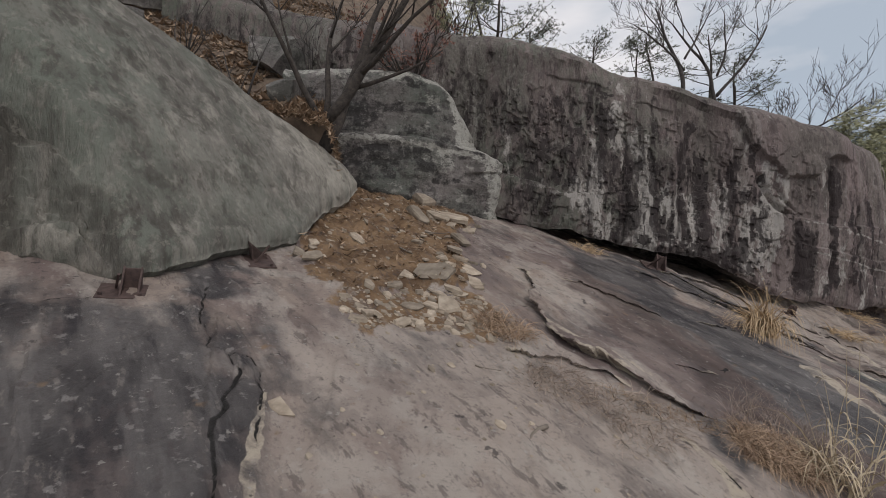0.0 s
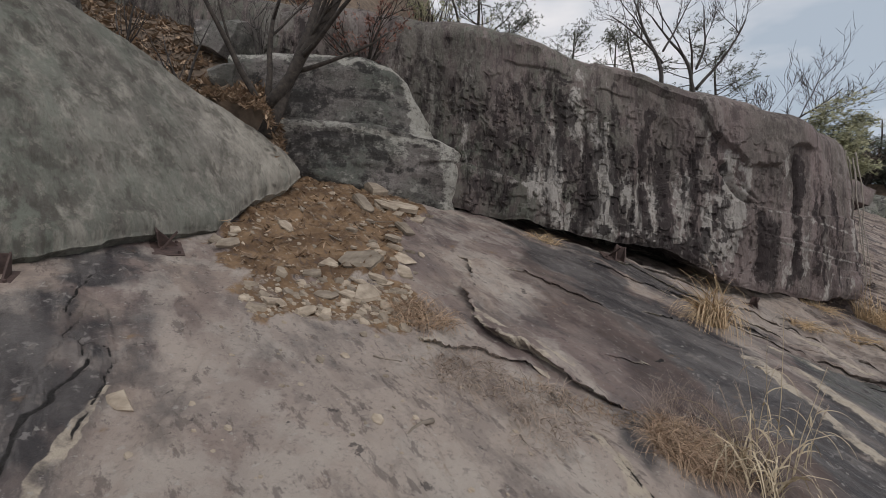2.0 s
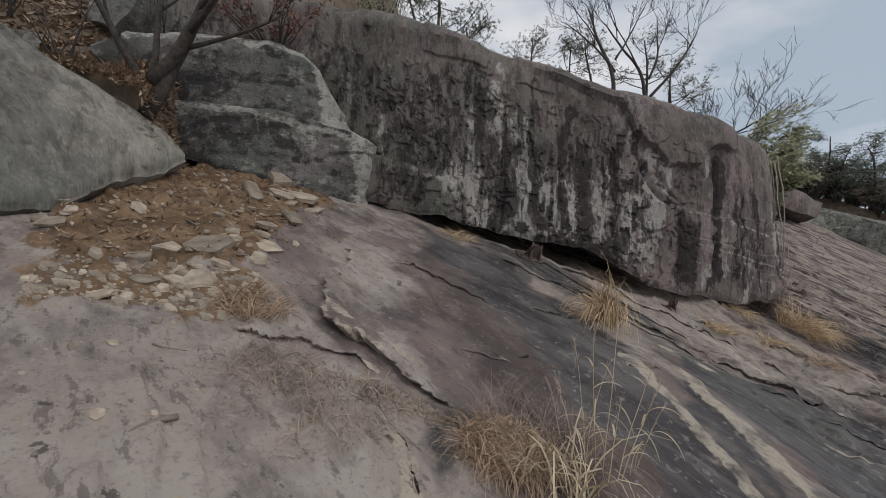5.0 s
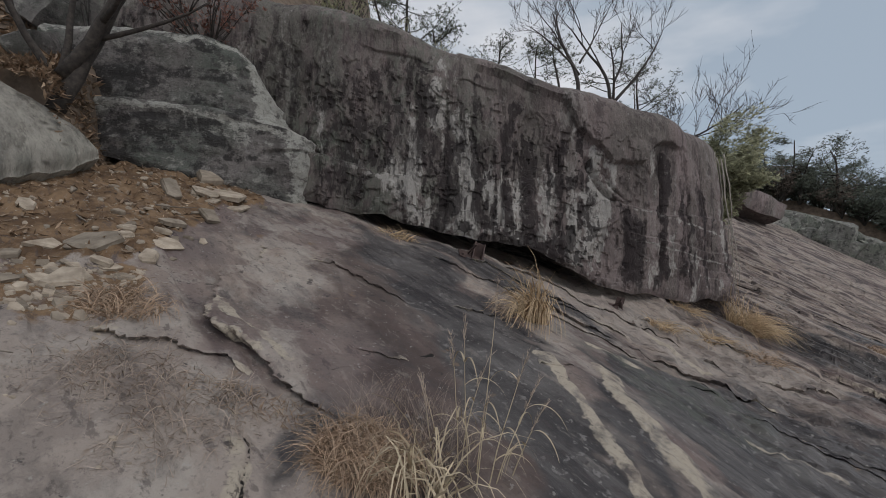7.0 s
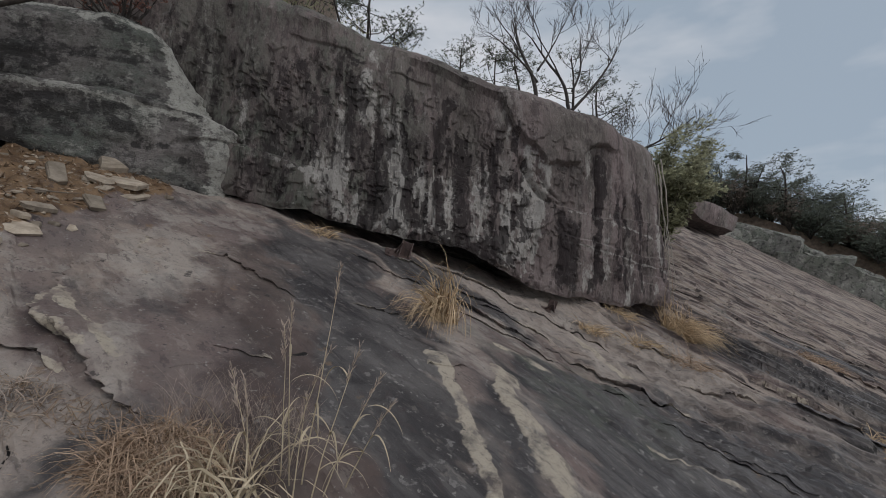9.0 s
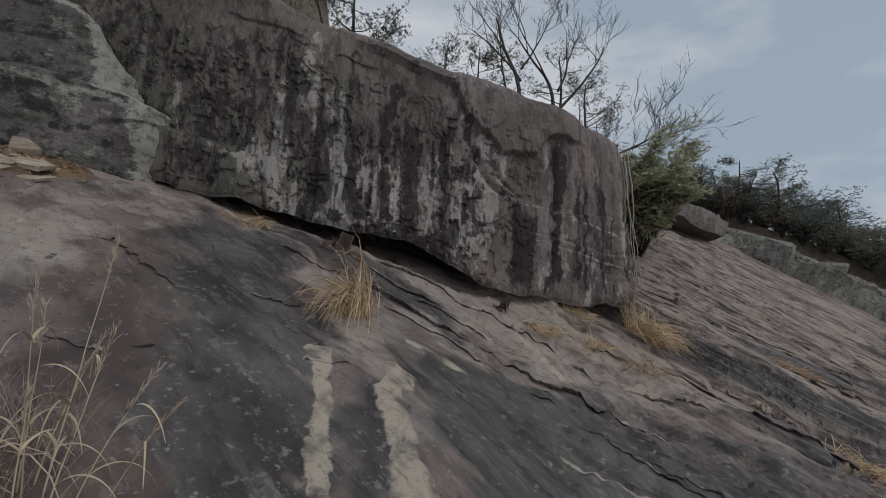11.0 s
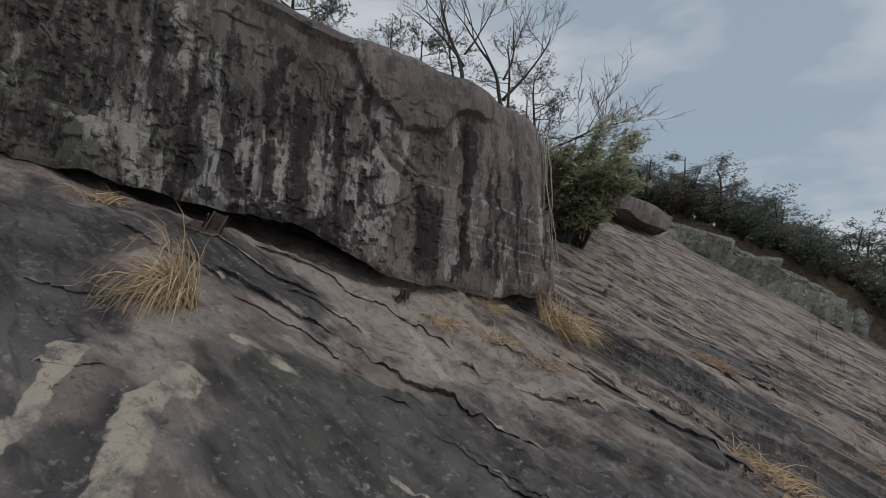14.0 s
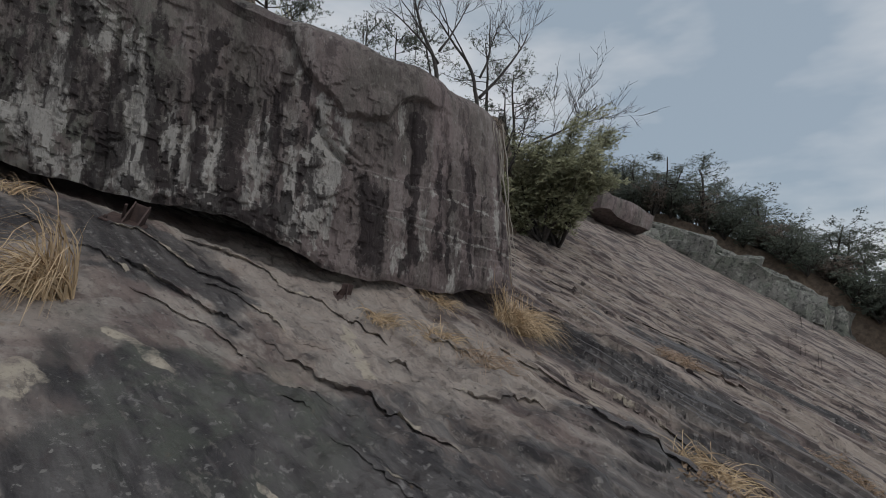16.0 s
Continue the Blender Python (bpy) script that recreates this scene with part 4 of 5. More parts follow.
def build_left_rock():
    n, u = Vector((0.729, -0.349, 0.589)).normalized(), Vector((0.432, 0.902, 0)).normalized()
    up = n.cross(u)
    mid = np.array((-1.763, 3.96, 2.32))
    bu = np.array([-4.5, -1.76, -1.38, -1.16, -0.43, 0.108, 0.337, 0.738, 1.5, 1.72])
    bv = np.array([-0.95, -0.97, -1.10, -1.16, -0.99, -0.95, -0.84, -0.58, -0.26, -0.09])
    tu = np.array([-4.5, -1.8, -0.448, -0.168, 0.197, 0.734, 1.285, 1.55, 1.72])
    tv = np.array([3.2, 2.35, 1.547, 1.374, 1.188, 0.78, 0.433, 0.25, -0.01])
    U = np.concatenate([np.linspace(-4.5, -2.1, 40)[:-1], np.linspace(-2.1, 1.72, 230)])
    vb, vt = np.interp(U, bu, bv), np.interp(U, tu, tv)
    vb, vt = vb + 0.02 * fbm(U * 6, 0 * U, 0, 3, 91), vt + 0.02 * fbm(U * 5, 0 * U, 0, 3, 92)
    prof = [(0, -0.6), (0, -0.3), (0, -0.1), (0, -0.03)] + [(h, 0.0) for h in np.linspace(0, 1, 170)] + [(1, -0.02), (1, -0.06), (1, -0.15), (1, -0.5)]
    A = np.array(prof)
    v = vb[:, None] + (vt - vb)[:, None] * A[:, 0][None]
    ub = U[:, None] + 0 * v
    scar = area(ub, v, [(-2.6, -1.3), (-1.28, -1.2), (-1.3, -0.7), (-1.45, -0.2), (-1.9, 0.2), (-2.6, 0.4)], 0.06)
    d = 0.03 * fbm(ub * 0.9, v * 0.9, 0, 3, 93) + 0.008 * fbm(ub * 6, v * 6, 0, 4, 94) + scar * (0.08 * fbm(ub * 4, v * 4, 0, 5, 95, 0.6) - 0.04)
    d = d - 0.05 * np.exp(-((v - vb[:, None]) / 0.06) ** 2) + A[:, 1][None]
    P = mid + ub[..., None] * np.array(u) + v[..., None] * np.array(up) + d[..., None] * np.array(n)
    # foot scaled from the first eye to fit that view, more at near end
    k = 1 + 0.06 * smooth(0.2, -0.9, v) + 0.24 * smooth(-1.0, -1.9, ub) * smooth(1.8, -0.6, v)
    start_eye = np.array((0, 0, 1.5))
    P = start_eye + (P - start_eye) * k[..., None]
    spots = smooth(0.45, 0.6, fbm(ub * 5, v * 4, 0, 4, 96))
    # small pits without relief: black spots stand in for the shade inside
    pit_shade = np.zeros(ub.shape)
    for hu, hv in ((1.28, 0.12), (1.31, 0.05), (1.36, -0.1), (1.1, -0.36), (0.62, -0.62), (0.2, -0.35), (-0.3, 0.3), (-0.1, -0.7)):
        pit_shade = np.maximum(pit_shade, np.exp(-(((ub - hu) / 0.035) ** 2 + ((v - hv) / 0.02) ** 2)))
    marks = {"black": np.clip(pit_shade * 1.2 + np.maximum(scar * 0.95 * smooth(-0.5, 0.1, fbm(ub * 4, v * 3, 0, 4, 97)), spots * 0.6 * smooth(1.2, 0.0, ub)), 0, 1),
             "pale": np.clip(0.75 * smooth(0.2, 1.2, ub) + 0.5 * scar * smooth(0.1, 0.5, fbm(ub * 3, v * 3, 0, 4, 98)), 0, 1),
             "green": np.clip(0.65 * smooth(0.6, -1.2, ub) * smooth(-0.4, 0.3, fbm(ub * 1.2, v * 0.7, 0, 4, 99)) * (1 - scar), 0, 1)}
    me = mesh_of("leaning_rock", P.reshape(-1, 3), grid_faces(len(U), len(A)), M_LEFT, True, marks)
    bm = bmesh.new()
    bm.from_mesh(me)
    bm.verts.ensure_lookup_table()
    m = len(A)
    for row in (range(m), range((len(U) - 1) * m, len(U) * m)):
        bm.faces.new([bm.verts[i] for i in row])
    bm.faces.new([bm.verts[i * m] for i in range(len(U))] + [bm.verts[i * m + m - 1] for i in range(len(U) - 1, -1, -1)])
    bmesh.ops.recalc_face_normals(bm, faces=bm.faces)
    bm.to_mesh(me)
    bm.free()
    me.set_sharp_from_angle(angle=radians(32))
    return thing("leaning_rock", "smooth grey-green rock sheet leaning over the slab", "rock", me, kind="structure")


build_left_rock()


# ---- hillside above the rocks ----
def hill_z(x, y):
    x, y = np.asarray(x, float), np.asarray(y, float)
    up = 3.0 + 0.45 * (0.35 * -(x + 1.38) + 0.94 * (y - 5.45)) + 0.4 * np.maximum(y - 6.2 - 0.3 * (x + 2), 0)
    top = 4.1 + 0.42 * (y - 9.0) - 0.1 * (x - 2)
    w = smooth(-1.5, 1.0, x)
    z = up * (1 - w) + np.minimum(up, top) * w
    z = z - 1.5 * smooth(-1.55, -1.15, x + 0.25 * (y - 6)) * smooth(7.6, 6.9, y)
    bank = ((y - 8.6) - 2.6 * (x - 7.2)) / 2.79 + 1.2 * smooth(12, 16, y)
    z = np.where(x > 6.0, np.minimum(z, slab_base(x, y) + np.maximum(3.0 * bank, -1.5)), z)
    return z + 0.06 * fbm(x * 1.3, y * 1.3, 0, 4, 201) + 0.03 * fbm(x * 5, y * 5, 0, 3, 202)


def build_hill():
    xs, ys = np.linspace(-14, 13, 260), np.linspace(3.0, 30, 260)
    X, Y = np.meshgrid(xs, ys, indexing="ij")
    # lower edge follows the back of the rocks
    low = np.interp(X, [-14, -4.2, -2.9, -2.4, -1.3, -1.0, -0.3, 0.3, 7, 13], [3.0, 3.2, 4.2, 4.85, 5.55, 5.8, 6.3, 8.0, 8.4, 8.6])
    edge = Y <= low
    Y = np.maximum(Y, low)
    Z = hill_z(X, Y) - np.where(edge, 0.8, 0)
    me = mesh_of("hillside_ground", np.stack([X, Y, Z], -1).reshape(-1, 3), grid_faces(len(xs), len(ys)), M_HILL)
    return thing("hillside_ground", "steep brown soil and leaf litter slope above the rocks", "hillside", me, kind="structure")


build_hill()


def far_hill_z(x, y):
    # wooded ridge that falls to the right behind the far end of the slab
    b = np.degrees(np.arctan2(np.asarray(x) - 4.7, np.asarray(y) - 1.5))
    r = np.hypot(np.asarray(x) - 4.7, np.asarray(y) - 1.5)
    rim = np.interp(b, [10, 30, 39, 46, 54, 58, 70], [6.4, 5.4, 4.2, 3.0, 1.0, -0.6, -4.0])
    return rim + 0.13 * (r - 25) * np.interp(b, [10, 36, 58, 70], [1.6, 1.1, 0.3, 0.0]) + 0.3 * fbm(np.asarray(x) * 0.3, np.asarray(y) * 0.3, 0, 3, 211)


def build_far_hill():
    B, R = np.meshgrid(np.radians(np.linspace(8, 75, 90)), np.concatenate([np.linspace(28.2, 60, 50), np.linspace(66, 200, 12)]), indexing="ij")
    X, Y = 4.7 + R * np.sin(B), 1.5 + R * np.cos(B)
    Z = far_hill_z(X, Y)
    Z = np.where(R < 28.5, Z - 2.5, Z) - np.maximum(R - 60, 0) * 0.1
    me = mesh_of("far_hillside_ground", np.stack([X, Y, Z], -1).reshape(-1, 3), grid_faces(*X.shape), M_HILL)
    return thing("far_hillside_ground", "distant wooded hillside ground", "hillside", me, kind="structure")


build_far_hill()
def arc_point(bearing, r):
    return (4.7 + r * math.sin(radians(bearing)), 1.5 + r * math.cos(radians(bearing)))


OUT = [arc_point(b, r) for b, r in ((30, 24), (34, 25), (38, 26.5), (43, 26.0), (48, 26.5), (53, 27.2), (54.5, 28.5))]


def rock_block(size, seed):
    bm = bmesh.new()
    bmesh.ops.create_cube(bm, size=1.0)
    bmesh.ops.subdivide_edges(bm, edges=bm.edges[:], cuts=5, use_grid_fill=True)
    for v in bm.verts:
        q = Vector((v.co.x * size[0], v.co.y * size[1], v.co.z * size[2]))
        r = max(abs(v.co.x), abs(v.co.y), abs(v.co.z))
        k = 1 - 0.16 * (v.co.length / r - 1) if r else 1
        n = noise.noise_vector(q * 1.1 + Vector((seed * 3.7, 0, 0))) * 0.22 + noise.noise_vector(q * 3.1 + Vector((seed, 5, 0))) * 0.07
        v.co = q * k + n
    me = bpy.data.meshes.new("block")
    bm.to_mesh(me)
    bm.free()
    me.materials.append(M_FAR)
    me.set_sharp_from_angle(angle=radians(35))
    return me


outcrop = rock_wall("outcrop", "pale jointed rock outcrop along the far edge of the slab", "outcrop", OUT,
                    [(a[0], z) for a, z in zip(OUT, (2.6, 2.6, 2.2, 1.2, 0.0, -1.2, -1.4))],
                    [(a[0], z) for a, z in zip(OUT, (5.2, 4.9, 4.4, 3.5, 2.3, 1.0, 0.2))], M_FAR, 0.09, 0.15, 0.3, 1.5, 0.4, 160)
orng = random.Random(61)
for k in range(15):
    f = k / 14 * (len(OUT) - 1.001)
    q, g = int(f), f % 1
    (x0, y0), (x1, y1) = OUT[q], OUT[q + 1]
    x, y = x0 + (x1 - x0) * g, y0 + (y1 - y0) * g
    z = np.interp(x, [a[0] for a in OUT], (5.4, 5.1, 4.6, 3.8, 2.6, 1.3, 0.5))
    w, h = orng.uniform(1.2, 3.4), orng.uniform(0.9, 2.2)
    turn = math.degrees(math.atan2(y1 - y0, x1 - x0))
    child("block", rock_block((w, 1.5, h), k), outcrop, "", pose(x, y + orng.uniform(0.1, 0.6), z - h / 2 + orng.uniform(-0.9, 0.0), orng.uniform(-14, 14), orng.uniform(2, 26), turn + orng.uniform(-14, 14)))
lx, ly = arc_point(34.3, 23.3)
me = rock_block((3.6, 1.6, 0.95), 51)
me.materials.clear()
me.materials.append(M_CLIFF)
thing("boulder", "long dark smooth boulder lying at the head of the slab", "boulder", me, pose(lx, ly, 4.3, 0, 17, 10))
for x, y, s, k in ((-3.2, 5.9, 0.5, 1), (-2.5, 7.0, 0.7, 2), (-4.4, 6.2, 0.8, 3), (-1.9, 7.7, 0.8, 4), (-3.6, 8.0, 0.9, 5), (-5.0, 7.6, 1.0, 6), (-2.1, 6.1, 0.35, 7), (-0.9, 8.2, 0.8, 8)):
    me = rock_block((s * 1.3, s, s * 0.8), 20 + k)
    me.materials.clear()
    me.materials.append(M_MID)
    thing("rock", "weathered grey rock half sunk in the litter slope", "rock", me, pose(x, y, float(hill_z(x, y)) + 0.1 * s, 10, 8, 40 * k), "rocks on the litter slope")


# ---- trees ----
def limb_paths(rng, start, aim, length, r, depth, spread=0.6, lift=0.15, out=None, wander=0.16, kids=(2, 4), shrink=0.62, thin=0.006):
    out = [] if out is None else out
    p, d = Vector(start), Vector(aim).normalized()
    steps = max(4, int(length / 0.2))
    path = [(p.copy(), r)]
    for i in range(steps):
        d = (d + Vector((rng.uniform(-1, 1), rng.uniform(-1, 1), rng.uniform(-1, 1))) * wander + Vector((0, 0, lift * 0.12))).normalized()
        p = p + d * (length / steps)
        path.append((p.copy(), max(thin * 0.5, r * (1 - 0.7 * (i + 1) / steps))))
    out.append(path)
    if depth > 0:
        for _ in range(rng.randint(*kids)):
            i = rng.randint(int(len(path) * 0.3), len(path) - 1)
            q, qr = path[i]
            axis = Vector((rng.uniform(-1, 1), rng.uniform(-1, 1), rng.uniform(-0.3, 1))).normalized()
            limb_paths(rng, q, (path[i][0] - path[i - 1][0]).normalized() + axis * spread, length * shrink * rng.uniform(0.7, 1.15), max(thin, qr * 0.6), depth - 1, spread, lift, out, wander, kids, shrink, thin)
    return out


def bare_tree(name, label, base, stems, seed, depth=4, mat=None, kids=(3, 4), thin=0.007):
    rng = random.Random(seed)
    ob = thing(name, label, "tree", at=base)
    for k, (off, aim, length, r) in enumerate(stems):
        paths = limb_paths(rng, off, aim, length, r, depth, kids=kids, thin=thin, wander=0.13, spread=0.75)
        V, Fc = tubes(paths[:1], 9)
        child("trunk" if k == 0 else "stem", mesh_of("trunk", V, Fc, mat or M_TWIG), ob)
        big = sorted(paths[1:], key=lambda q: -q[0][1])
        for path in big[:5]:
            V, Fc = tubes([path], 6)
            child("limb", mesh_of("limb", V, Fc, mat or M_TWIG), ob)
        V, Fc = tubes(big[5:], 3)
        tagged(child("twig", mesh_of("twig", V, Fc, mat or M_TWIG), ob), kind="stuff")
    return ob


def sprays(rng, paths, count, size, per=7):
    """Small flat leaves or needle tufts round limb ends."""
    V, Fc = [], []
    tips = [p for path in paths for p, r in path[len(path) // 2:]]
    for _ in range(count):
        c = rng.choice(tips) + Vector((rng.gauss(0, 1), rng.gauss(0, 1), rng.gauss(0, 0.6))) * size * 1.2
        for _ in range(per):
            d = Vector((rng.uniform(-1, 1), rng.uniform(-1, 1), rng.uniform(-0.4, 1))).normalized()
            w = d.orthogonal().normalized() * size * rng.uniform(0.10, 0.2)
            t = d * size * rng.uniform(0.6, 1.2)
            n = len(V)
            V += [c, c + t * 0.5 + w, c + t, c + t * 0.5 - w]
            Fc.append((n, n + 1, n + 2, n + 3))
    return V, Fc


def pine(base, height, seed, label, spread=1.0, mat=None, dense=1.0, group="pines on the hillside"):
    rng = random.Random(seed)
    ob = thing("pine_tree", label, "tree", at=base, group=group)
    lean = Vector((rng.uniform(-0.25, 0.25), rng.uniform(-0.2, 0.2), 1))
    trunk = limb_paths(rng, (0, 0, -0.3), lean, height, height * 0.022, 0, wander=0.1)[0]
    V, Fc = tubes([trunk], 7)
    child("trunk", mesh_of("trunk", V, Fc, M_BARK), ob)
    limbs, tops = [], []
    for i in range(int(9 + height)):
        f = rng.uniform(0.35, 1.0)
        p, r = trunk[int(f * (len(trunk) - 1))]
        a = rng.uniform(0, 6.28)
        got = limb_paths(rng, p, (math.cos(a), math.sin(a), rng.uniform(0.0, 0.45)), height * 0.34 * spread * (1.15 - 0.75 * f) + 0.15, r * 0.5, 1, kids=(1, 3), thin=0.012)
        limbs += got
        tops += got
    V, Fc = tubes(limbs, 4)
    tagged(child("limb", mesh_of("limb", V, Fc, M_BARK), ob), kind="stuff")
    V, Fc = sprays(rng, tops, int(330 * dense), 0.05 * height ** 0.7, 6)
    tagged(child("crown", mesh_of("crown", V, Fc, mat or M_NEEDLE, False), ob), kind="stuff")
    return ob


def bush(name, base, size, seed, label, mat, count=420, leaf=0.09, height=1.0, kind_of="bush"):
    rng = random.Random(seed)
    ob = thing(name, label, kind_of, at=base)
    paths = []
    for i in range(9):
        a = rng.uniform(0, 6.28)
        paths += limb_paths(rng, (0, 0, -0.1), (math.cos(a) * 0.6, math.sin(a) * 0.6, 1.0 * height), size * rng.uniform(0.6, 1.1), 0.03 * size, 2, kids=(2, 3), thin=0.006)
    V, Fc = tubes(paths, 4)
    tagged(child("stem", mesh_of("stem", V, Fc, M_BARK), ob), kind="stuff")
    V, Fc = sprays(rng, paths, count, leaf, 6)
    tagged(child("crown", mesh_of("crown", V, Fc, mat, False), ob), kind="stuff")
    return ob


bare_tree("tree", "gnarled dark multi-stemmed tree rooted in leaf litter", (-1.42, 5.5, 2.9),
          [((0, 0, -0.25), (0.35, 0.1, 1), 2.2, 0.09), ((0.04, 0, 0.1), (0.72, 0.1, 1), 2.4, 0.075), ((-0.05, 0, 0.1), (-0.45, -0.1, 1), 1.9, 0.04), ((0, 0.05, 0.15), (-0.1, 0.2, 1), 1.9, 0.04), ((0.3, 0.05, 0.5), (0.9, 0.1, 0.35), 1.2, 0.03)],
          5, 3, M_BARK, (2, 3), 0.006)
bare_tree("tree", "leafless grey tree on the crest above the cliff", (7.77, 15.24, 6.6), [((0, 0, -0.3), (-0.02, 0, 1), 3.6, 0.08), ((0, 0, 0.9), (-0.7, 0, 1), 2.3, 0.045), ((0, 0, 1.3), (0.45, 0.1, 1), 2.0, 0.04)], 11, 4)
bare_tree("tree", "leafless forked tree on the crest above the cliff", (9.5, 16.4, 6.6), [((0, 0, -0.3), (-0.05, 0, 1), 3.8, 0.08), ((0, 0, 0.5), (0.9, 0, 0.9), 3.0, 0.06), ((0, 0, 1.2), (0.35, 0.2, 1), 2.4, 0.045)], 12, 4)
bare_tree("tree", "low leafless tree reaching out beyond the cliff end", (9.6, 14.6, 4.0), [((0, 0, -0.3), (0.6, 0, 0.9), 1.6, 0.07), ((0.5, 0, 0.8), (1.0, 0, 0.4), 2.9, 0.045), ((0.4, 0, 0.5), (1.0, 0, 0.15), 2.6, 0.04), ((0.2, 0, 0.8), (0.5, 0, 1), 1.6, 0.03)], 13, 4)

prng = random.Random(77)
for x, y in ((-2.6, 6.0), (-3.6, 6.4), (-2.0, 6.9), (-0.9, 7.6), (-3.0, 7.6), (-4.6, 6.6), (0.3, 8.4), (-1.6, 8.4)):
    bare_tree("brush", "leafless grey-brown brush on the litter slope", (x, y, float(hill_z(x, y)) - 0.05), [((0, 0, -0.1), (prng.uniform(-0.5, 0.5), -0.2, 1), 0.9, 0.02), ((0, 0, -0.1), (prng.uniform(-0.9, 0.9), 0, 1), 0.8, 0.015), ((0, 0, -0.1), (prng.uniform(-0.9, 0.9), -0.5, 0.8), 0.7, 0.012)], prng.randint(0, 999), 2, M_TWIG, (2, 4), 0.004)
for x, y, h in ((-0.5, 15.5, 4.2), (1.5, 17, 3.8), (3.4, 17.5, 2.8), (5.6, 18.5, 2.6), (6.6, 16.2, 2.4), (10.5, 18.5, 3.4), (8.4, 18.5, 3.2), (2.4, 20, 4.5), (12.0, 19.5, 3.6), (13.5, 21.0, 3.6), (11.2, 17.5, 2.8)):
    pine((x, y, float(hill_z(x, y)) - 0.1), h, prng.randint(0, 9999), "thin grey-green pine on the crest above the cliff", 1.3, dense=1.2, group="pines on the crest")
for x, y, h in ((1.2, 14.5, 1.5), (2.6, 15.0, 1.6), (0.2, 14.0, 1.7)):
    bush("shrub", (x, y, float(hill_z(x, y))), h, prng.randint(0, 9999), "yellow-green shrub on the crest above the cliff", M_BUSH)
bush("evergreen_bush", (11.6, 14.6, 2.0), 2.1, 31, "dense olive-green evergreen bush beside the slab", M_BUSH, 5200, 0.15)
bush("evergreen_bush", (10.9, 14.2, 2.1), 2.3, 32, "dense olive-green evergreen bush beside the slab", M_BUSH, 4500, 0.15)
bush("withered_shrub", (-0.5, 6.8, 3.95), 0.8, 33, "withered shrub with hanging red-brown leaves on the boulder", M_REDLEAF, 260, 0.07, 0.6)
for i in range(76):
    b = 25 + 38 * ((i * 0.618) % 1.0)
    r = 29.0 + 13 * prng.random() + (b > 52) * 2
    x, y = arc_point(b, r)
    pine((x, y, float(far_hill_z(x, y)) - 0.2), prng.uniform(2.2, 3.5) * (1.25 if prng.random() < 0.25 else 1.0), prng.randint(0, 9999), "dark green pine on the distant hillside", 1.5, dense=1.9)
for i in range(64):
    b = 28 + 36 * ((i * 0.381) % 1.0)
    x, y = arc_point(b, 28.3 + 2.0 * prng.random())
    bush("undergrowth_bush", (x, y, float(far_hill_z(x, y)) - 0.1), prng.uniform(0.8, 1.4), prng.randint(0, 9999), "dark undergrowth bush at the foot of the distant pines", M_NEEDLE if i % 3 else M_HEDGE, 260, 0.16)


# ---- anchors ----
def box(bm, size, m):
    bmesh.ops.create_cube(bm, size=1.0, matrix=m @ Matrix.Diagonal((*size, 1)))


def anchor(at, spin, tilt, label, size=1.0, tall=False):
    ob = thing("anchor_bracket", label, "bracket", at=at @ pose(0, 0, 0, tilt, 0, spin) @ Matrix.Scale(size, 4), group="steel anchors under the rocks")
    bm = bmesh.new()
    box(bm, (0.30, 0.24, 0.014), pose(0, 0, 0.007))
    bmesh.ops.bevel(bm, geom=bm.edges[:], offset=0.003, segments=1, affect="EDGES")
    part("base_plate", bm, M_RUST, ob)
    bm = bmesh.new()
    box(bm, (0.13, 0.012, 0.15), pose(0.05, 0.07, 0.085, -10))
    bmesh.ops.bevel(bm, geom=bm.edges[:], offset=0.003, segments=1, affect="EDGES")
    part("upright_plate", bm, M_RUST, ob)
    for x in ((0.05,) if tall else (-0.01, 0.1)):
        bm = bmesh.new()
        f = [bm.verts.new(v) for v in ((x, 0.06, 0.014), (x, -0.09, 0.014), (x, 0.085, 0.17))]
        g = [bm.verts.new(v.co + Vector((0.012, 0, 0))) for v in f]
        bm.faces.new(f), bm.faces.new(g[::-1])
        for i in range(3):
            j = (i + 1) % 3
            bm.faces.new((f[i], g[i], g[j], f[j]))
        bmesh.ops.recalc_face_normals(bm, faces=bm.faces)
        part("gusset", bm, M_RUST, ob)
    bm = bmesh.new()
    box(bm, (0.016, 0.016, 0.2), pose(-0.03, -0.01, 0.09, 35, 12))
    part("strut", bm, M_RUST, ob)
    for x, y in ((-0.12, -0.08), (0.12, -0.08)):
        bm = bmesh.new()
        bmesh.ops.create_cone(bm, cap_ends=True, segments=6, radius1=0.014, radius2=0.012, depth=0.025, matrix=pose(x, y, 0.024))
        part("bolt", bm, M_RUST, ob)
    return ob


def resting(x, y, dz=0.0):
    """A pose on the slab, upright to its slope."""
    e = 0.08
    h = slab_base(np.array([x, x + e, x]), np.array([y, y, y + e]))
    n = Vector((-(h[1] - h[0]) / e, -(h[2] - h[0]) / e, 1)).normalized()
    return Matrix.Translation(on_slab(x, y, dz)) @ Vector((0, 0, 1)).rotation_difference(n).to_matrix().to_4x4()


anchor(resting(-1.86, 2.72, 0.0), 25, 0, "rusty steel anchor bracket under the leaning rock", 0.8)
anchor(resting(-1.42, 3.62, 0.0), 125, 0, "rusty triangular steel anchor bracket under the leaning rock", 0.85, True)
anchor(resting(2.9, 6.42), 0, 0, "small rusty steel anchor standing under the cliff", 1.15)
anchor(resting(4.88, 6.58), 0, 0, "small rusty steel anchor standing under the cliff", 0.9, True)


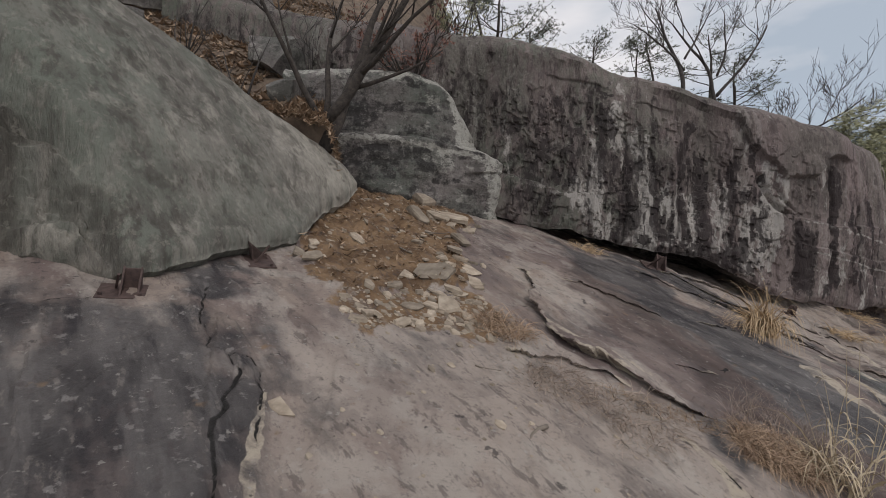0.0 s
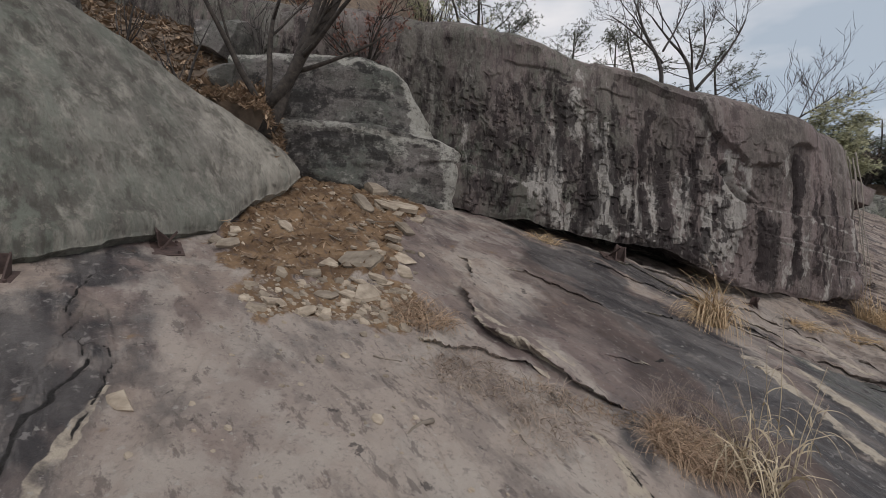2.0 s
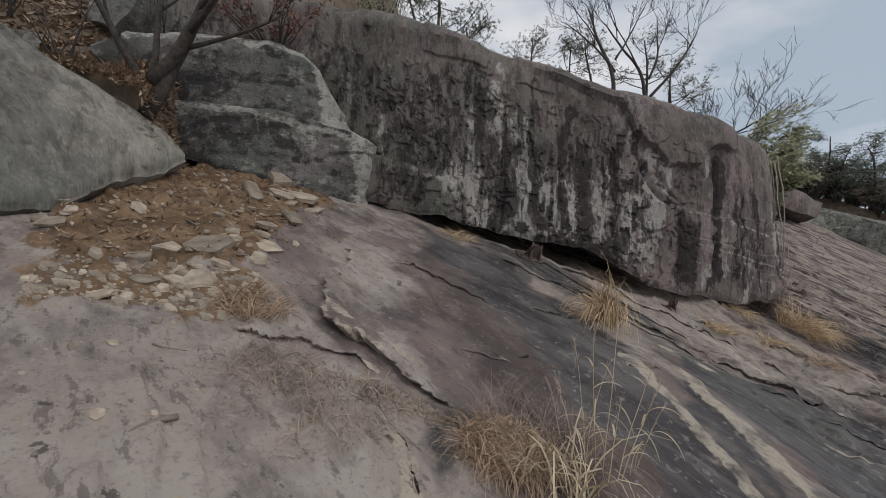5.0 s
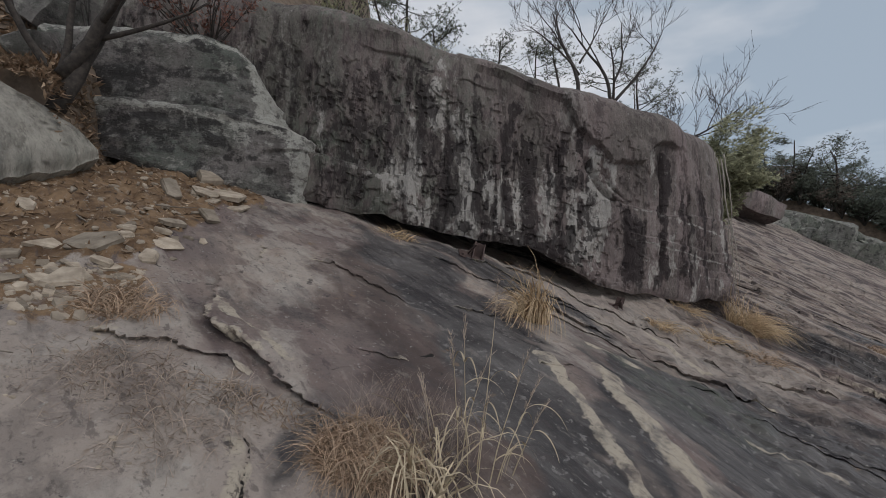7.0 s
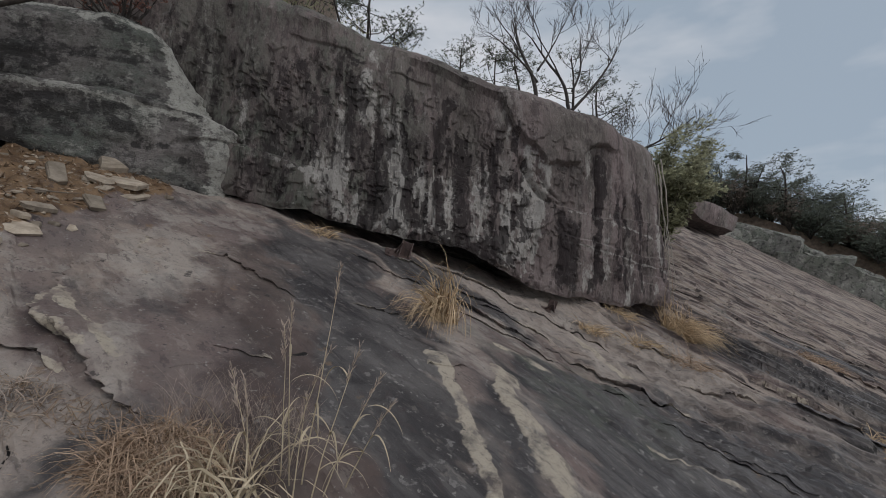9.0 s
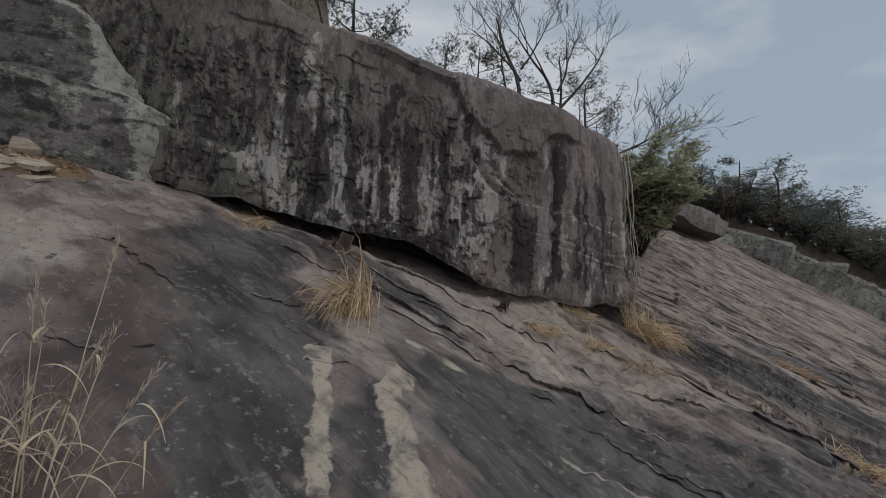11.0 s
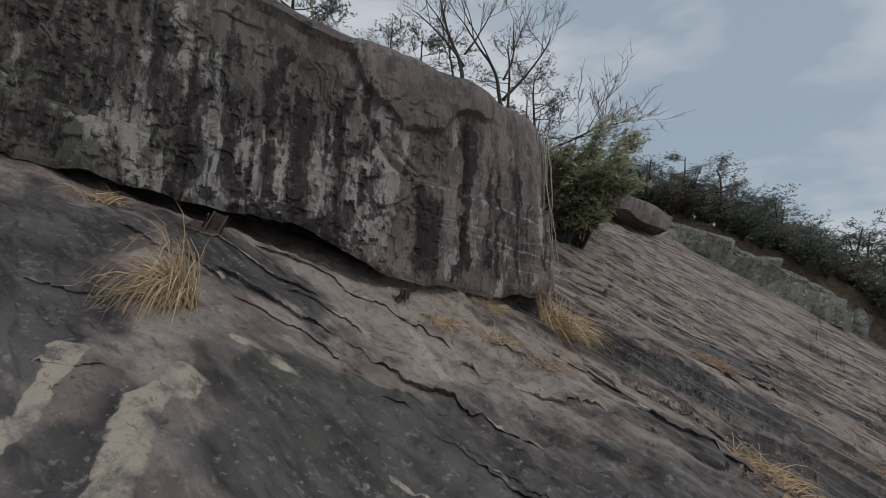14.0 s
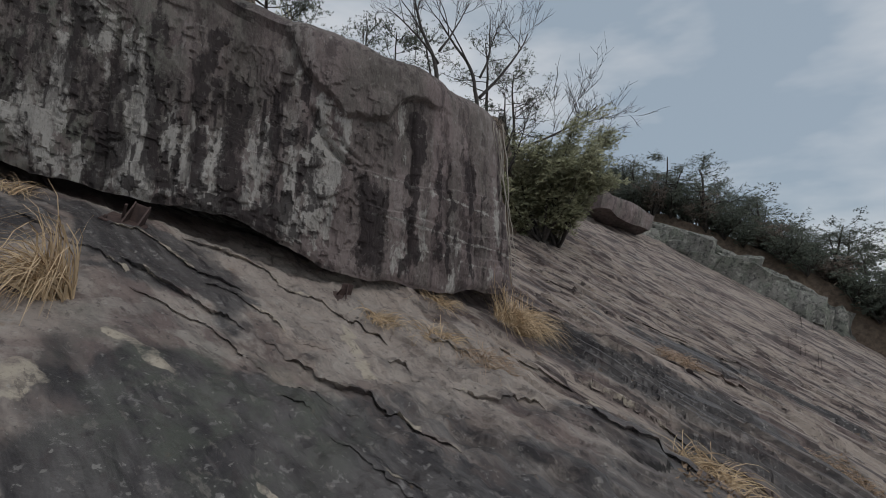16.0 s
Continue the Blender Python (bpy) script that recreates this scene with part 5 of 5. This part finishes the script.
# ---- stones ----
def stone_mesh(seed, size, flat=0.5):
    """An angular broken slab: a rough many-sided top over a wider foot, with chipped edges."""
    rng = random.Random(seed)
    bm = bmesh.new()
    k = rng.randint(4, 6)
    ang = sorted(6.283 * (i + rng.uniform(-0.42, 0.42)) / k for i in range(k))
    sx, sy = rng.uniform(0.85, 1.2), rng.uniform(0.55, 0.85)
    rings = []
    for w, z in ((0.92, -0.5), (1.0, 0.15), (rng.uniform(0.7, 0.88), 0.5)):
        tx, ty = rng.uniform(-0.2, 0.2), rng.uniform(-0.2, 0.2)
        rings.append([bm.verts.new(Vector((math.cos(a) * sx * w, math.sin(a) * sy * w, (z + (tx * math.cos(a) + ty * math.sin(a)) * 0.5) * flat)) * size * rng.uniform(0.93, 1.07)) for a in ang])
    for lo, hi in zip(rings[:-1], rings[1:]):
        for i in range(k):
            bm.faces.new((lo[i], lo[(i + 1) % k], hi[(i + 1) % k], hi[i]))
    bm.faces.new(rings[0][::-1]), bm.faces.new(rings[-1])
    me = bpy.data.meshes.new("stone")
    bm.to_mesh(me)
    bm.free()
    me.materials.append(M_STONE)
    return me


STONES = [(0.04, 3.54, 0.17, 0.22), (-0.31, 3.86, 0.14, 0.25), (-0.06, 3.95, 0.2, 0.22), (0.27, 3.98, 0.11, 0.4), (0.11, 5.88, 0.28, 0.2), (-0.3, 5.5, 0.2, 0.3), (-0.28, 6.3, 0.22, 0.6), (-0.46, 3.15, 0.1, 0.3), (-0.8, 4.36, 0.12, 0.35), (-1.06, 3.81, 0.1, 0.4), (-1.2, 3.9, 0.1, 0.4),
          (-0.27, 3.08, 0.075, 0.3), (0.08, 3.8, 0.1, 0.4), (-0.37, 3.63, 0.08, 0.4), (-1.14, 4.08, 0.08, 0.4), (-0.08, 3.5, 0.09, 0.3), (-0.22, 3.42, 0.085, 0.3), (-0.54, 3.04, 0.065, 0.35), (0.22, 4.3, 0.16, 0.25), (0.12, 4.65, 0.15, 0.3), (0.2, 5.2, 0.17, 0.3), (-0.05, 5.7, 0.16, 0.35), (0.3, 5.6, 0.15, 0.25),
          (-0.69, 2.06, 0.10, 0.18), (0.06, 2.69, 0.03, 0.4), (0.29, 2.24, 0.035, 0.3), (-0.05, 2.6, 0.03, 0.35), (0.12, 2.95, 0.035, 0.35)]
srng = random.Random(5)
more = [(srng.gauss(0.05, 0.16), srng.uniform(3.7, 6.2), srng.uniform(0.035, 0.08), srng.uniform(0.3, 0.6)) for _ in range(34)]
more += [(srng.uniform(-1.15, 0.1), srng.uniform(3.6, 6.2), srng.uniform(0.03, 0.06), srng.uniform(0.3, 0.6)) for _ in range(16)]
for x, y, s, f in STONES + more:
    at = resting(x, y, s * f * 0.35) @ pose(0, 0, 0, srng.uniform(-14, 14), srng.uniform(-14, 14), srng.uniform(0, 360))
    thing("stone", "angular tan broken stone lying on the soil patch" if y > 3.4 else "flat tan stone chip lying on the slab", "stone", stone_mesh(srng.randint(0, 9999), s, f), at, "broken stones")


def chips(name, label, outline, count, lo, hi, seed, mat):
    rng = random.Random(seed)
    xs, ys = [p[0] for p in outline], [p[1] for p in outline]
    spots = []
    while len(spots) < count:
        x, y = rng.uniform(min(xs), max(xs)), rng.uniform(min(ys), max(ys))
        if bool(inside(np.array([x]), np.array([y]), outline)[0]):
            spots.append((x, y))
    zs = slab_z([p[0] for p in spots], [p[1] for p in spots])
    V, Fc = [], []
    for (x, y), z in zip(spots, zs):
        s = lo * (hi / lo) ** (rng.random() ** 2)
        a = rng.uniform(0, 6.28)
        n, k = len(V), 5
        ring = [(math.cos(a + 6.283 * i / k + rng.uniform(-0.3, 0.3)) * s, math.sin(a + 6.283 * i / k) * s * 0.75) for i in range(k)]
        th, tx, ty = s * rng.uniform(0.15, 0.5), rng.uniform(-0.3, 0.3) - 0.23, rng.uniform(-0.3, 0.3) + 0.28
        for lev, w in ((-0.5, 1.0), (1.0, 0.8)):
            V += [(x + px * w, y + py * w, z + lev * th + tx * px + ty * py) for px, py in ring]
        Fc.append(tuple(range(n + k, n + 2 * k)))
        Fc += [(n + i, n + (i + 1) % k, n + k + (i + 1) % k, n + k + i) for i in range(k)]
    return thing(name, label, "gravel", mesh_of(name, V, Fc, mat, False), kind="stuff")


chips("rubble", "small tan stone chips scattered over the soil patch", SOIL, 420, 0.006, 0.034, 41, M_STONE)
chips("rubble", "tan gravel and stone chips below the soil patch", RUBBLE, 420, 0.01, 0.05, 42, M_STONE)
chips("grit", "sparse stone grit on the slab", [(-0.6, 1.6), (-0.7, 3.2), (0.5, 3.2), (1.7, 2.7), (1.6, 1.6)], 130, 0.006, 0.02, 43, M_STONE)


# ---- dry grass and dead leaves ----
def blades(rng, count, radius, length, fall, width, lean, rise=(0.25, 0.9), spread=0.7):
    V, Fc = [], []
    for _ in range(count):
        a, r = rng.uniform(0, 6.28), radius * math.sqrt(rng.random())
        p = Vector((math.cos(a) * r, math.sin(a) * r, -0.2334 * math.cos(a) * r + 0.2829 * math.sin(a) * r - 0.01))
        b = rng.uniform(0, 6.28)
        d = Vector((math.cos(b) * spread + lean[0], math.sin(b) * spread + lean[1], rng.uniform(*rise))).normalized()
        L, w = length * rng.uniform(0.45, 1.15), width * rng.uniform(0.6, 1.3)
        side = d.cross(Vector((rng.uniform(-1, 1), rng.uniform(-1, 1), 0.4))).normalized() * w
        n, k = len(V), 6
        sag = fall * rng.uniform(0.5, 1.3)
        for i in range(k + 1):
            t = i / k
            V += [p - side * (1 - t * 0.85), p + side * (1 - t * 0.85)]
            p = p + d * (L / k)
            p.z = max(p.z, -0.2334 * p.x + 0.2829 * p.y + 0.006 + 0.02 * rng.random())
            d = (d + Vector((lean[0] * 0.4, lean[1] * 0.4, -1)) * sag * (0.35 + t) * 0.7).normalized()
        Fc += [(n + 2 * i, n + 2 * i + 1, n + 2 * i + 3, n + 2 * i + 2) for i in range(k)]
    return V, Fc


def tuft(x, y, count, radius, length, fall, seed, label, lean=(0.25, -0.3), width=0.004, mat=None, loose=8, rise=(0.25, 0.9), spread=0.7):
    rng = random.Random(seed)
    ob = thing("grass_tuft", label, "dry grass", None, on_slab(x, y), "tufts of dry grass")
    V, Fc = blades(rng, count, radius, length, fall, width, lean, rise, spread)
    tagged(child("thatch", mesh_of("thatch", V, Fc, mat or M_STRAW), ob), kind="stuff")
    for _ in range(loose):
        V, Fc = blades(rng, 1, radius, length * 1.2, fall * 0.8, width * 1.2, lean, rise, spread)
        child("blade", mesh_of("blade", V, Fc, mat or M_STRAW), ob)
    return ob


tuft(3.2, 4.66, 300, 0.11, 0.66, 1.6, 1, "drooping clump of dry straw grass in a slab crack", (-0.3, -0.35), 0.0055, None, 12, (0.9, 2.4), 0.65)
tuft(7.0, 6.95, 800, 0.26, 0.72, 1.1, 2, "large golden tuft of dry grass at the cliff foot", (0.5, -0.3), 0.005, None, 14, (0.4, 1.3), 0.8)
tuft(1.96, 6.4, 130, 0.17, 0.34, 1.3, 3, "small dry grass tuft under the cliff overhang")
tuft(5.97, 6.8, 150, 0.16, 0.4, 1.1, 4, "small dry grass tuft at the cliff foot")
tuft(5.27, 6.13, 110, 0.16, 0.34, 1.1, 5, "thin dry grass tuft in a slab crack")
tuft(5.8, 5.98, 170, 0.17, 0.4, 1.2, 6, "thin dry grass tuft in a slab crack")
tuft(6.15, 5.65, 260, 0.24, 0.42, 1.2, 7, "thin reddish dry grass tuft in a slab crack", (0.35, -0.35), 0.003, M_RUSSET)
tuft(0.45, 3.42, 420, 0.2, 0.3, 1.7, 8, "dry straw tuft below the soil patch", (0.1, -0.4), 0.003, M_RUSSET, 10, (0.5, 1.2))
tuft(1.86, 2.6, 1700, 0.2, 0.3, 2.4, 9, "bushy mop of dry brown grass at the ledge end", (0.0, -0.3), 0.0024, M_RUSSET, 14, (0.5, 1.3))
tuft(2.12, 2.5, 60, 0.14, 0.5, 2.0, 10, "pale curling dry grass blades beside the ledge", (0.05, -0.1), 0.006, M_PALESTRAW, 10, (1.0, 2.2))
tuft(2.05, 2.78, 420, 0.3, 0.3, 0.5, 17, "fine fuzzy dead stems behind the grass mop", (0.05, 0.0), 0.0009, M_FUZZ, 0, (0.9, 2.2), 0.7)


def reed(x, y, height, lean, seed):
    """A dry grass stalk with long curled leaves and a loose seed head."""
    rng = random.Random(seed)
    ob = thing("grass_stalk", "tall pale dry grass stalk with curled leaves and a seed head", "dry grass", None, on_slab(x, y), "tall dry grass stalks")
    p, d = Vector((0, 0, -0.02)), Vector((lean[0], lean[1], 1)).normalized()
    path = []
    for i in range(15):
        path.append((p.copy(), 0.0034 * (1 - 0.055 * i)))
        d = (d + Vector((rng.uniform(-1, 1), rng.uniform(-1, 1), 0)) * 0.035 + Vector((lean[0], lean[1], 0)) * 0.05).normalized()
        p = p + d * (height / 14)
    V, Fc = tubes([path], 5)
    child("stem", mesh_of("stem", V, Fc, M_PALESTRAW), ob)
    for q in range(3):
        at, _ = path[rng.randint(3, 11)]
        a = rng.uniform(0, 6.28)
        e, w = Vector((math.cos(a), math.sin(a), 1.3)).normalized(), Vector((-math.sin(a), math.cos(a), 0.2)) * 0.0055
        V, c = [], at.copy()
        for i in range(11):
            V += [c - w * (1 - 0.085 * i), c + w * (1 - 0.085 * i)]
            e = (e + Vector((0, 0, -0.26))).normalized()
            c = c + e * 0.024
        child("leaf", mesh_of("leaf", V, [(2 * i, 2 * i + 1, 2 * i + 3, 2 * i + 2) for i in range(10)], M_PALESTRAW), ob)
    V, Fc = [], []
    for i in range(34):
        c = path[-1][0] - d * rng.uniform(0, 0.16)
        e = (d + Vector((rng.uniform(-1, 1), rng.uniform(-1, 1), rng.uniform(-0.4, 0.4))) * 0.45).normalized()
        w = e.orthogonal().normalized() * 0.002
        n, L = len(V), rng.uniform(0.02, 0.05)
        V += [c, c + e * L * 0.6 + w, c + e * L, c + e * L * 0.6 - w]
        Fc.append((n, n + 1, n + 2, n + 3))
    tagged(child("seed_head", mesh_of("seed_head", V, Fc, M_FUZZ, False), ob), kind="stuff")
    return ob


rrng = random.Random(19)
for x, y, tall, lx, ly in ((2.34, 2.64, 0.86, 0.12, 0.05), (2.3, 2.62, 0.7, -0.05, 0.05), (2.38, 2.58, 0.62, 0.2, 0.0), (2.26, 2.66, 0.6, 0.02, 0.1), (2.42, 2.62, 0.5, 0.3, 0.1), (2.2, 2.56, 0.48, -0.2, 0.0), (2.32, 2.54, 0.42, 0.1, -0.1), (2.5, 2.66, 0.38, 0.35, 0.1), (2.16, 2.62, 0.4, -0.1, 0.2), (2.28, 2.7, 0.5, 0.15, 0.1)):
    reed(x, y, tall, (lx, ly), rrng.randint(0, 9999))
tuft(7.65, 4.62, 260, 0.26, 0.48, 1.2, 12, "pale dry grass tuft on the lower slab", (0.2, -0.2), 0.005)
tuft(9.5, 7.1, 320, 0.3, 0.36, 1.4, 13, "matted clump of dry grass on the slab", (0.2, -0.2), 0.004, M_RUSSET)
tuft(9.8, 5.3, 180, 0.3, 0.34, 1.3, 14, "matted clump of dry grass on the slab", (0.2, -0.2), 0.004, M_RUSSET)
tuft(0.72, 2.88, 320, 0.22, 0.22, 1.5, 15, "flattened dry grass on the slab", (0.3, -0.5), 0.0022, M_FUZZ)
tuft(1.15, 2.7, 320, 0.25, 0.22, 1.5, 16, "flattened dry grass on the slab", (0.3, -0.5), 0.0022, M_FUZZ)


def litter(name, label, outline, count, lo, hi, seed, height, mat=None, long=1.0):
    rng = random.Random(seed)
    xs, ys = [p[0] for p in outline], [p[1] for p in outline]
    spots = []
    while len(spots) < count:
        x, y = rng.uniform(min(xs), max(xs)), rng.uniform(min(ys), max(ys))
        if bool(inside(np.array([x]), np.array([y]), outline)[0]):
            spots.append((x, y))
    zs = height(np.array([p[0] for p in spots]), np.array([p[1] for p in spots]))
    V, Fc = [], []
    for (x, y), z in zip(spots, zs):
        s = rng.uniform(lo, hi)
        m = pose(x, y, z + s * 0.25, rng.uniform(-45, 45), rng.uniform(-45, 45), rng.uniform(0, 360))
        n = len(V)
        for a, b, c in ((-1, 0, 0.25), (0, -0.45 / long, 0), (0, 0.45 / long, 0), (1, 0, 0.3)):
            V.append(m @ Vector((a * s * long, b * s, c * s)))
        Fc += [(n, n + 1, n + 2), (n + 1, n + 3, n + 2)]
    return thing(name, label, "leaf litter", mesh_of(name, V, Fc, mat or M_LITTER, False), kind="stuff")


litter("leaf_litter", "tan straw and leaf litter caught below the ledge", [(0.85, 2.95), (1.2, 3.0), (1.7, 2.85), (1.6, 2.65), (1.2, 2.75)], 420, 0.008, 0.018, 51, slab_z, None, 3.2)
litter("leaf_litter", "tan straw scattered on the slab", [(0.3, 3.05), (0.7, 3.0), (0.9, 2.6), (0.7, 2.4), (0.35, 2.7)], 320, 0.007, 0.016, 56, slab_z, M_FUZZ, 3.6)
litter("leaf_litter", "tan straw scattered on the slab", [(0.9, 2.7), (1.3, 2.65), (1.2, 2.3), (0.9, 2.3)], 240, 0.007, 0.016, 57, slab_z, M_FUZZ, 3.6)
litter("leaf_litter", "dry leaves and twigs on the brown soil patch", SOIL, 900, 0.015, 0.04, 52, slab_z, None, 1.6)
litter("leaf_litter", "dead leaves and twigs heaped along the rock edge", [(-3.4, 4.0), (-2.4, 4.9), (-1.2, 5.7), (-1.0, 6.2), (-1.6, 6.6), (-2.6, 6.2), (-1.5, 9.5), (-5.0, 11.0), (-8.5, 7.0), (-4.6, 5.0)], 12000, 0.025, 0.08, 53, hill_z, None, 1.4)
litter("leaf_litter", "dead leaves and roots between the tree and the boulder", [(-1.45, 5.55), (-0.95, 5.75), (-0.5, 6.3), (-0.9, 6.5), (-1.5, 6.2)], 1100, 0.02, 0.05, 58, hill_z, None, 1.6)
litter("leaf_litter", "dead leaves and twigs over the soil at the foot of the gnarled tree", [(-1.9, 5.1), (-1.2, 5.1), (-0.95, 5.7), (-1.3, 5.95), (-1.9, 5.7)], 1300, 0.02, 0.055, 61, hill_z, None, 1.5)
litter("leaf_litter", "dry leaves on the lower slab", [(9.4, 5.0), (10.4, 5.6), (10.2, 5.0), (9.7, 4.7)], 300, 0.02, 0.04, 54, slab_z)
litter("leaf_litter", "dry leaves on the lower slab", [(7.1, 4.3), (7.7, 4.8), (7.9, 4.4), (7.4, 4.0)], 260, 0.015, 0.035, 55, slab_z)

wv = random.Random(9)
for x, y, ln_, r, turn in ((0.53, 2.33, 0.26, 0.013, -42), (-0.4, 4.3, 0.3, 0.008, 60), (-0.2, 5.0, 0.35, 0.008, 130), (-0.7, 4.9, 0.3, 0.007, 20), (-0.5, 3.9, 0.4, 0.007, 100), (0.05, 5.5, 0.3, 0.007, 45), (0.2, 2.75, 0.16, 0.005, 80), (0.95, 2.45, 0.25, 0.005, 30)):
    path = limb_paths(wv, (0, 0, r * 0.8), (0.1, -1, 0), ln_, r, 0, wander=0.2, lift=0)
    path = [[(Vector((p.x + 1.4 * p.y * (p.y + ln_), p.y, r * 0.8)), q) for p, q in path[0]]]
    V, Fc = tubes(path, 6)
    thing("stick", "curved grey-brown dead stick on the slab" if y < 3 else "thin dead twig lying on the soil patch", "stick", mesh_of("stick", V, Fc, M_WOOD), resting(x, y) @ pose(0, 0, 0, 0, 0, turn))

vines = thing("hanging_root", "pale dry roots hanging down the cliff corner", "root", at=(7.04, 7.24, 1.0))
for k in range(5):
    pts, x, y = [], wv.uniform(-0.03, 0.06), wv.uniform(-0.05, 0.08)
    for q in range(22):
        z = 2.0 - 0.095 * q - 0.04 * k
        x, y = x + wv.uniform(-0.015, 0.015), y + wv.uniform(-0.012, 0.012)
        pts.append((Vector((x - 0.125 * z, y - 0.03, max(z, -0.15))), 0.011 - 0.0003 * q))
    V, Fc = tubes([pts], 5)
    child("strand", mesh_of("strand", V, Fc, M_PALEROOT), vines)
